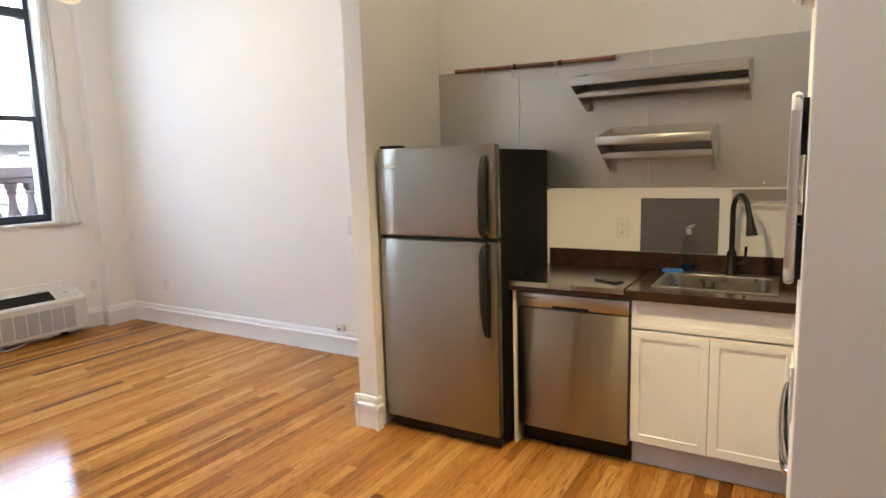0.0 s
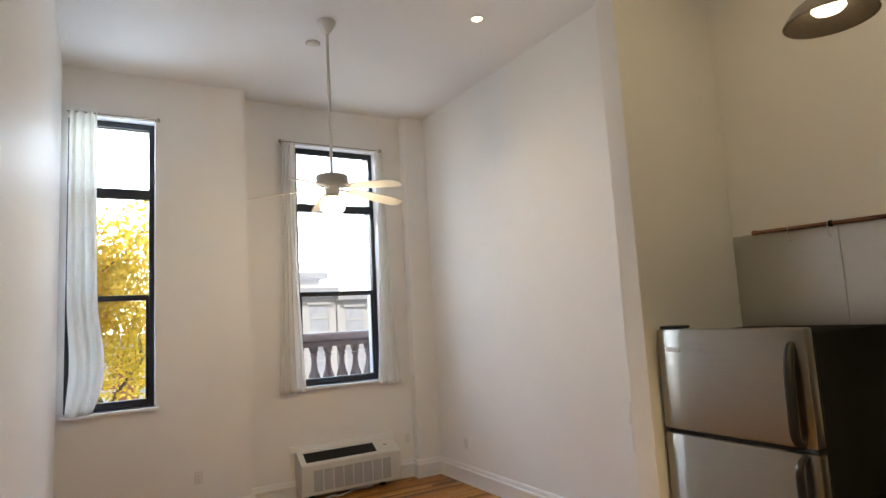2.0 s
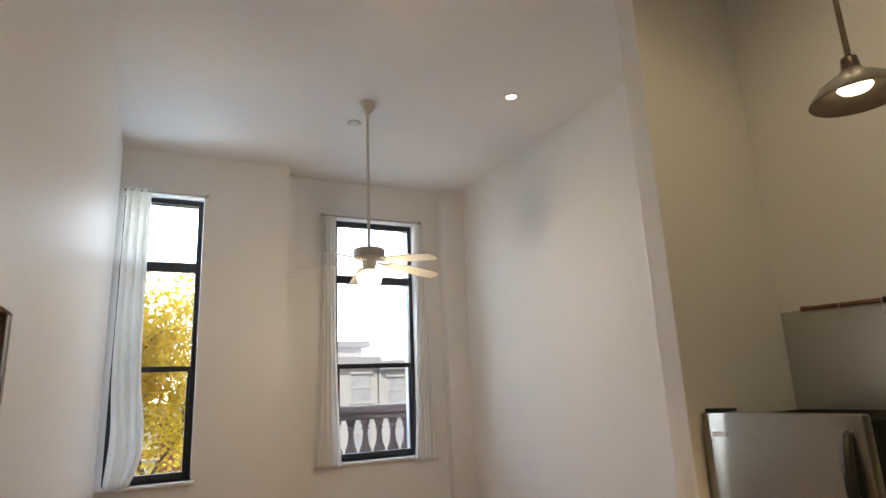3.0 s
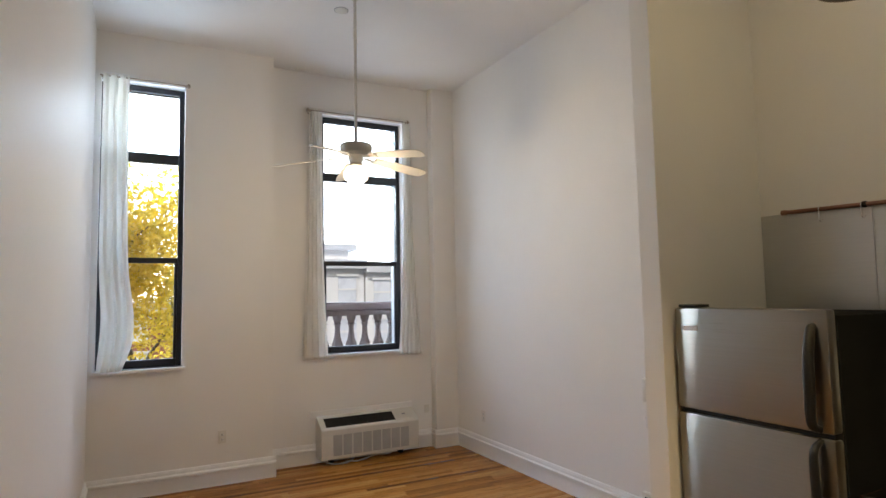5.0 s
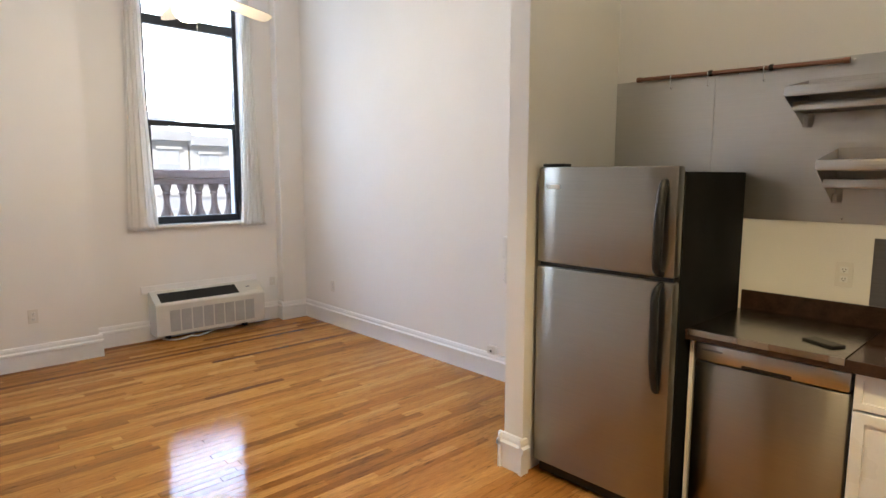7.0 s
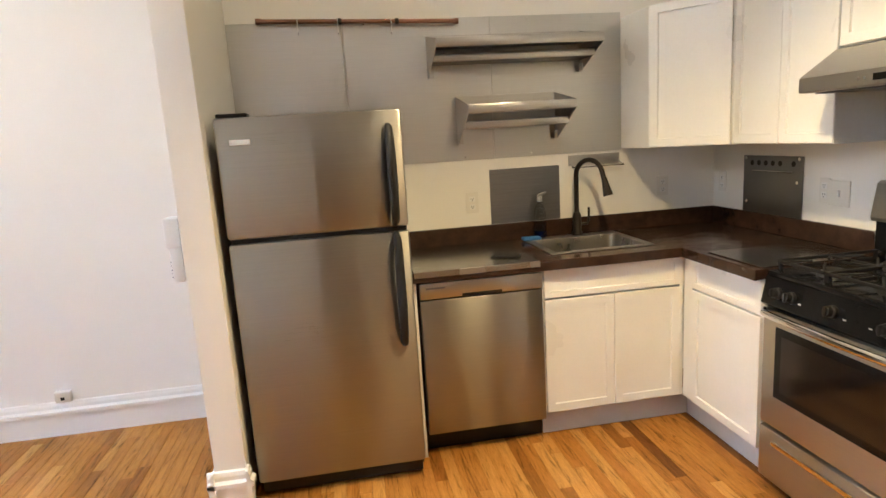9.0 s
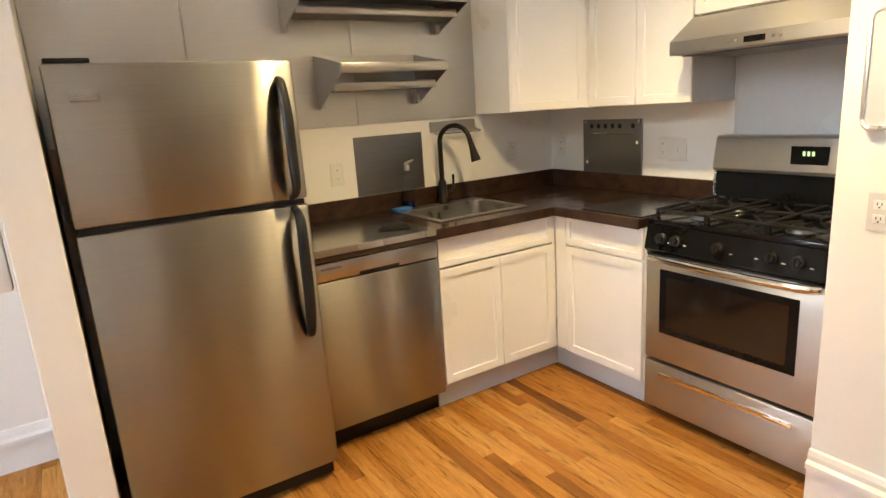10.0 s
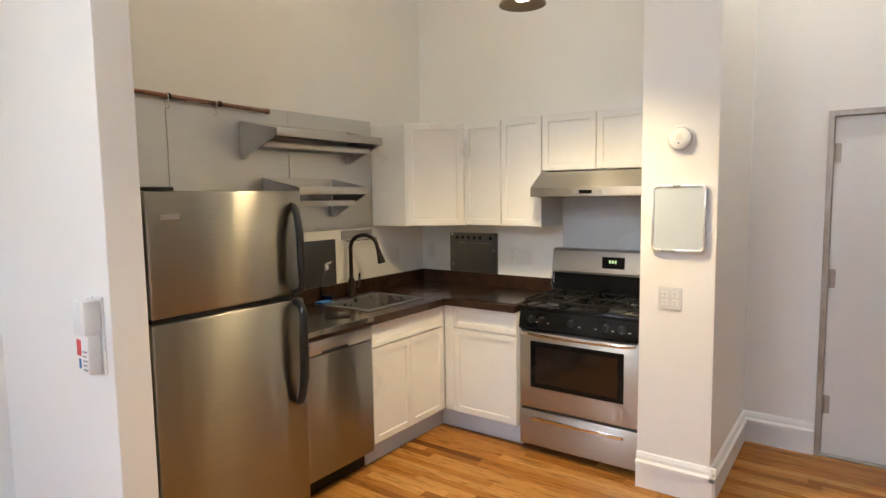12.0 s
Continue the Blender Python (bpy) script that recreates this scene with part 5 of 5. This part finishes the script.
def curtain(name, x, top, bottom, z_top, z_bot, waves, label, seed, depth=0.02, swing=0.0):
    """A hanging sheer in soft folds, pinched at its heading; swing pushes its foot out and gathers it on the sill."""
    rng = random.Random(seed)
    cols, rows = waves * 14, 60
    bm = bmesh.new()
    phase = [rng.uniform(-0.4, 0.4) for _ in range(waves + 2)]
    tall = [rng.uniform(0.55, 1.25) for _ in range(waves + 2)]
    grid = []
    for j in range(rows + 1):
        v = j / rows
        e = v ** 2
        y0, y1 = top[0] + (bottom[0] - top[0]) * e, top[1] + (bottom[1] - top[1]) * e
        belly = math.exp(-((v - 0.84) / 0.13) ** 2)
        foot = max(0.0, (v - 0.90) / 0.10) ** 1.5
        y1 += swing * (0.55 * belly - 0.75 * foot)
        y0 += swing * 0.35 * belly
        row = []
        for i in range(cols + 1):
            u = i / cols
            k = u * waves + 0.30 * math.sin(2.2 * v + seed) * v
            c = min(waves, max(0, int(k)))
            f = min(1.0, max(0.0, k - c))
            amp = depth * (tall[c] * (1 - f) + tall[c + 1] * f) * (0.75 + 0.45 * v) * (1 - 0.45 * foot)
            w = math.sin(2 * math.pi * (k + 0.22 * phase[c] * v))
            dx = amp * (w + 0.22 * math.sin(4 * math.pi * k + seed + 2 * v))
            dx += swing * (0.5 * belly + 0.9 * foot) * math.sin(math.pi * min(1, 0.15 + u)) + 0.010 * foot * math.sin(11 * u + 5 * v)
            pinch = math.exp(-(v / 0.015) ** 2)
            z = z_top + (z_bot - z_top) * v - 0.012 * pinch * abs(math.sin(math.pi * u * waves))
            row.append(bm.verts.new((x + dx * (1 - 0.5 * pinch), y0 + (y1 - y0) * (u + 0.05 * math.sin(2 * math.pi * u) * swing * 8 * belly), max(z, z_bot))))
        grid.append(row)
    for j in range(rows):
        for i in range(cols):
            bm.faces.new((grid[j][i], grid[j][i + 1], grid[j + 1][i + 1], grid[j + 1][i]))
    ob = tagged(solid(name, bm, "curtain", True), label, "curtain", "sheer curtains")
    mod = ob.modifiers.new("thickness", "SOLIDIFY")
    mod.thickness = 0.0015
    return ob


m, n, l, b = material("white_sheer")
wv = noise_node(n, l, 260, 3, (1, 1, 0.2))
cl = noise_node(n, l, 3.0, 3)
cc = ramp(n, l, cl.outputs[0], (0.3, (0.84, 0.83, 0.80)), (0.7, (0.90, 0.89, 0.87)))
l.new(cc.outputs[0], b.inputs["Base Color"])
put(b, rough=0.85, spec=0.2)
bump(n, l, b, wv.outputs[0], 0.2, 0.0008)
tr = n.new("ShaderNodeBsdfTranslucent")
tr.inputs["Color"].default_value = (0.85, 0.83, 0.78, 1)
mx = n.new("ShaderNodeMixShader")
mx.inputs[0].default_value = 0.45
l.new(b.outputs[0], mx.inputs[1])
l.new(tr.outputs[0], mx.inputs[2])
l.new(mx.outputs[0], n["Material Output"].inputs["Surface"])
M["curtain"] = m

curtain("curtain", -5.915, (-1.648, -1.440), (-1.655, -1.400), 3.790, 1.128, 3, "white sheer curtain gathered beside the narrow window, pooled on the sill", 3, 0.036, 0.085)
curtain("curtain", -6.165, (0.275, 0.400), (0.205, 0.480), 3.795, 1.085, 4, "white sheer curtain hanging on one side of the window", 7, 0.011)
curtain("curtain", -6.165, (1.385, 1.480), (1.295, 1.580), 3.785, 1.075, 5, "white sheer curtain gathered at the window beside the pier", 11, 0.012)


def curtain_rod(x, wall, y0, y1, z, label, caps=(1, 1)):
    r = thing("curtain_rod", (wall, (y0 + y1) / 2, z), label, "curtain rod", "curtain rods")
    part("rod", rod(bmesh.new(), (x, y0, z), (x, y1, z), 0.007), "metal_frame", r, "", True)
    for k, y in enumerate((y0, y1)):
        if caps[k]:
            part("finial", lathe(bmesh.new(), [(0.008, -0.012), (0.020, -0.008), (0.022, 0.006), (0.012, 0.016), (0, 0.018)], (x, y, z), 20, (0, 1 if k else -1, 0)), "metal_frame", r, "dull bronze finial", True)
    for y in (y0 + 0.02, y1 - 0.02):
        part("bracket", block(wall + 0.0005, x + 0.008, y - 0.006, y + 0.006, z - 0.022, z - 0.006, 0.002), "metal_frame", r)


curtain_rod(-5.925, WEST_A, -1.675, -0.945, 3.765, "thin dark curtain rod above the narrow window", (0, 1))
curtain_rod(-6.165, WEST_B, 0.265, 1.440, 3.765, "thin dark curtain rod above the window", (1, 1))


# ---- outside the windows ----
M["stone"] = plain("brownstone", (0.075, 0.050, 0.045), (0.13, 0.090, 0.080), 0.8, 5, 90, 0.4, 0.004)
M["ground"] = plain("street_asphalt", (0.04, 0.04, 0.04), (0.065, 0.063, 0.06), 0.85, 0.4, 30, 0.3, 0.01)
M["facade_light"] = plain("pale_facade", (0.80, 0.78, 0.75), (0.86, 0.84, 0.82), 0.8, 0.6, 20, 0.2, 0.01)
M["facade_brick"] = plain("red_facade", (0.28, 0.10, 0.07), (0.36, 0.15, 0.10), 0.85, 0.8, 30, 0.3, 0.01)
M["roof"] = plain("grey_roofing", (0.60, 0.60, 0.61), (0.68, 0.68, 0.69), 0.7, 1, 20, 0.2, 0.01)
# pale base carries the sky's reflection and glare on the distant panes
M["far_glass"] = plain("far_glass_sky_glare", (0.66, 0.68, 0.72), (0.76, 0.78, 0.82), 0.3, 1, 10, 0.0)
M["bark"] = plain("grey_bark", (0.07, 0.055, 0.040), (0.13, 0.10, 0.075), 0.9, 14, 90, 0.6, 0.01)
m, n, l, b = material("autumn_leaf")
isl = n.new("ShaderNodeNewGeometry").outputs["Random Per Island"]
lc = ramp(n, l, isl, (0.0, (0.46, 0.37, 0.05)), (0.25, (0.64, 0.46, 0.035)), (0.65, (0.76, 0.55, 0.05)), (1.0, (0.83, 0.65, 0.14)))
l.new(lc.outputs[0], b.inputs["Base Color"])
put(b, rough=0.6, spec=0.3)
ltr = n.new("ShaderNodeBsdfTranslucent")
l.new(lc.outputs[0], ltr.inputs["Color"])
lmx = n.new("ShaderNodeMixShader")
lmx.inputs[0].default_value = 0.6
l.new(b.outputs[0], lmx.inputs[1])
l.new(ltr.outputs[0], lmx.inputs[2])
l.new(lmx.outputs[0], n["Material Output"].inputs["Surface"])
M["leaf"] = m

m, n, l, b = material("bright_sky")
height = n.new("ShaderNodeSeparateXYZ")
l.new(n.new("ShaderNodeTexCoord").outputs["Object"], height.inputs[0])
step = n.new("ShaderNodeMapRange")
step.inputs["From Min"].default_value, step.inputs["From Max"].default_value = 0.0, 90.0
l.new(height.outputs["Z"], step.inputs["Value"])
tint = ramp(n, l, step.outputs[0], (0.04, (0.98, 0.985, 0.96)), (0.20, (0.80, 0.89, 0.99)), (0.45, (0.50, 0.67, 0.94)), (1.0, (0.38, 0.56, 0.88)))
b.inputs["Base Color"].default_value = (0, 0, 0, 1)
l.new(tint.outputs[0], b.inputs["Emission Color"])
b.inputs["Emission Strength"].default_value = 34.0
M["sky_glow"] = m
structure("backdrop", block(-75.3, -75, -120, 120, -8, 90), "sky_glow", "bright sky, white low down and blue above", "sky")

GROUND = -3.4
gm = bmesh.new()
for sx0, sx1, sy0, sy1 in ((-2500, -6.62, -2500, 2500), (1.3, 2500, -2500, 2500), (-6.62, 1.3, -2500, -2.2), (-6.62, 1.3, 2.2, 2500)):
    box(gm, sx0, sx1, sy0, sy1, GROUND - 0.3, GROUND)
structure("ground", gm, "ground", "grey street far below the windows", "ground")


def balustrade():
    x, z0, z1 = -7.35, 0.98, 1.665
    b = thing("balustrade", (x, 0.8, 0.6), "dark brownstone balcony balustrade with turned balusters", "balustrade")
    part("slab", block(-7.62, -6.63, -0.30, 2.60, 0.50, 0.86, 0.02), "stone", b, "stone balcony slab")
    part("plinth", block(x - 0.14, x + 0.14, -0.30, 2.60, 0.862, z0, 0.012), "stone", b)
    part("rail", block(x - 0.15, x + 0.15, -0.30, 2.60, z1 - 0.10, z1, 0.02), "stone", b, "thick moulded rail")
    part("rail_bed", block(x - 0.10, x + 0.10, -0.30, 2.60, z1 - 0.17, z1 - 0.102, 0.015), "stone", b)
    h = z1 - 0.17 - z0
    prof = [(0.060, 0.0), (0.060, 0.05), (0.042, 0.06), (0.058, 0.12), (0.076, 0.22), (0.072, 0.30), (0.045, 0.44), (0.034, 0.60), (0.032, 0.74), (0.050, 0.80), (0.036, 0.84), (0.056, 0.92), (0.060, 1.0)]
    first = None
    for k in range(14):
        y = -0.16 + 0.185 * k
        if first is None:
            first = part("baluster", lathe(bmesh.new(), [(r, z0 + f * h) for r, f in prof], (x, y, 0), 20), "stone", b, "turned baluster", True)
            y_first = y
        else:
            o = new("baluster", first.data)
            o.parent = b
            o.location = first.location + Vector((0, y - y_first, 0))
    part("pier", block(x - 0.16, x + 0.16, 2.42, 2.75, 0.864, z1 + 0.06, 0.02), "stone", b)


balustrade()


def far_building(x, y0, y1, z1, mat, storeys, bays, label, depth=9.0):
    """A house across the street, with its windows set back in reveals and a cornice."""
    h = thing("house", (x - depth / 2, (y0 + y1) / 2, GROUND), label, "house", "houses across the street")
    part("wall", block(x - depth, x, y0, y1, GROUND, z1), mat, h)
    part("cornice", block(x - depth, x + 0.45, y0 - 0.1, y1 + 0.1, z1, z1 + 0.5, 0.05), "roof", h, "dark projecting cornice")
    sh = (z1 - GROUND) / storeys
    bw = (y1 - y0) / bays
    for s in range(storeys):
        for k in range(bays):
            yc, zc = y0 + bw * (k + 0.5), GROUND + sh * (s + 0.52)
            w = part("window", block(x + 0.002, x + 0.06, yc - bw * 0.26, yc + bw * 0.26, zc - sh * 0.33, zc + sh * 0.30, 0.01), "far_glass", h)
            part("lintel", block(x + 0.002, x + 0.16, yc - bw * 0.32, yc + bw * 0.32, zc + sh * 0.301, zc + sh * 0.37, 0.02), "facade_light", w)
            part("sill", block(x + 0.002, x + 0.16, yc - bw * 0.32, yc + bw * 0.32, zc - sh * 0.38, zc - sh * 0.331, 0.02), "facade_light", w)
            part("sash_bar", block(x + 0.0605, x + 0.09, yc - bw * 0.26, yc + bw * 0.26, zc - 0.05, zc + 0.04), "facade_light", w)


far_building(-30, 2.0, 9.5, 3.2, "facade_light", 3, 4, "pale three-storey row house across the street")
far_building(-30, 9.6, 17.0, 3.0, "facade_light", 3, 4, "cream row house across the street")
far_building(-30, -9.0, 1.9, 1.2, "facade_brick", 3, 5, "low red brick row house across the street")
k = thing("roof_hut", (-32, 8.0, 3.7), "grey flat-roofed stair hut on a roof", "roof hut")
part("wall", block(-33.5, -31, 7.0, 9.0, 3.7, 4.25), "facade_light", k)
part("roof", block(-33.8, -30.7, 6.6, 9.4, 4.25, 4.6, 0.05), "roof", k, "grey flat roof")


def tree(x, y, height, spread, seed, label):
    """A street tree: forked trunk, limbs and twigs, and a crown of small loose leaves."""
    rng = random.Random(seed)
    t = thing("tree", (x, y, GROUND), label, "tree")
    bm = bmesh.new()
    tips = []

    def limb(p, d, length, r, depth):
        pts, q, dd = [p], p.copy(), d.copy()
        steps = 5
        for k in range(steps):
            dd = (dd + Vector((rng.uniform(-0.25, 0.25), rng.uniform(-0.25, 0.25), rng.uniform(-0.05, 0.22)))).normalized()
            q = q + dd * length / steps
            pts.append(q.copy())
            if depth >= 2:
                tips.append((q.copy(), depth))
        tube(bm, pts, [r * (1 - 0.5 * k / steps) for k in range(steps + 1)], 7 if depth < 2 else 5)
        if depth < 4:
            for _ in range(3 if depth < 2 else 3):
                turn = Vector((rng.uniform(-1, 1), rng.uniform(-1, 1), rng.uniform(-0.1, 0.7)))
                limb(pts[rng.choice((3, 4, 5))], (dd * 0.7 + turn).normalized(), length * rng.uniform(0.55, 0.75), r * 0.5, depth + 1)

    limb(Vector((x, y, GROUND)), Vector((0.02, 0.03, 1)), height * 0.30, 0.17, 0)
    part("trunk", bm, "bark", t, "grey forked trunk and limbs", True)
    verts, faces = [], []
    for c, depth in tips:
        for _ in range(42):
            o = Vector((rng.gauss(0, 0.42), rng.gauss(0, 0.42), rng.gauss(-0.15, 0.40)))
            p = c + o
            a = Vector((rng.uniform(-1, 1), rng.uniform(-1, 1), rng.uniform(-1, 0.4))).normalized()
            w = a.orthogonal().normalized()
            s = rng.uniform(0.045, 0.085)
            i = len(verts)
            verts += [p, p + a * s * 0.9 + w * s * 0.45, p + a * s * 1.8, p + a * s * 0.9 - w * s * 0.45]
            faces += [(i, i + 1, i + 2), (i, i + 2, i + 3)]
    me = bpy.data.meshes.new("crown")
    me.from_pydata([tuple(v) for v in verts], [], faces)
    me.materials.append(M["leaf"])
    cr = new("crown", me)
    cr.parent = t
    cr.location = -t.location
    tagged(cr, "loose yellow autumn leaves", kind="stuff")


tree(-14.0, -1.7, 12.4, 3.0, 5, "street tree in yellow autumn leaf outside the window")


# ---- oak strip floor ----
def strips():
    rng = random.Random(42)
    width, gap, th = 0.057, 0.0005, 0.012
    lengths = (0.40, 0.62, 0.90, 1.25, 1.65)
    x_lo, x_hi, y_lo, y_hi = -6.24, EAST + 0.02, SOUTH - 0.02, NORTH + 0.02
    floor = bpy.data.objects["floor"]

    def board(length):
        x, y, c = width / 2 - gap / 2, length / 2 - gap / 2, 0.0011
        v = [(-x, -y, -th), (x, -y, -th), (x, y, -th), (-x, y, -th), (-x, -y, -c), (x, -y, -c), (x, y, -c), (-x, y, -c), (-x + c, -y + c, 0), (x - c, -y + c, 0), (x - c, y - c, 0), (-x + c, y - c, 0)]
        f = [(0, 1, 5, 4), (1, 2, 6, 5), (2, 3, 7, 6), (3, 0, 4, 7), (4, 5, 9, 8), (5, 6, 10, 9), (6, 7, 11, 10), (7, 4, 8, 11), (8, 9, 10, 11)]
        return v, f

    meshes = {}
    for length in lengths:
        v, f = board(length)
        me = bpy.data.meshes.new("plank")
        me.from_pydata(v, [], f)
        me.materials.append(M["floor"])
        meshes[length] = me
    far_v, far_f, made = [], [], 0
    cols = int((x_hi - x_lo) / width) + 1
    for i in range(cols - 1, -1, -1):
        xc = x_lo + width * (i + 0.5)
        y = y_lo - rng.uniform(0, 0.9)
        while y < y_hi:
            length = rng.choice(lengths)
            a, b_end = max(y, y_lo), min(y + length, y_hi if xc < KEAST + 0.05 else COL_Y0 + 0.1)
            whole = b_end - a > length - 1e-6
            yc = (a + b_end) / 2
            dz = rng.uniform(-0.0004, 0.0004)
            if b_end - a > 0.03:
                near = whole and -2.75 < xc < 0.30 and made < 300 and not (xc > -2.2 and yc > 1.5)
                if near:
                    o = new("plank", meshes[length])
                    o.parent = floor
                    o.location = (xc, yc, dz)
                    made += 1
                else:
                    v, f = board(b_end - a)
                    n0 = len(far_v)
                    far_v += [(px + xc, py + yc, pz + dz) for px, py, pz in v]
                    far_f += [tuple(n0 + q for q in face) for face in f]
            y += length
    me = bpy.data.meshes.new("plank_field")
    me.from_pydata(far_v, [], far_f)
    me.materials.append(M["floor_far"])
    ob = new("plank_field", me)
    ob.parent = floor
    tagged(ob, "more varnished oak strips", kind="stuff")


strips()
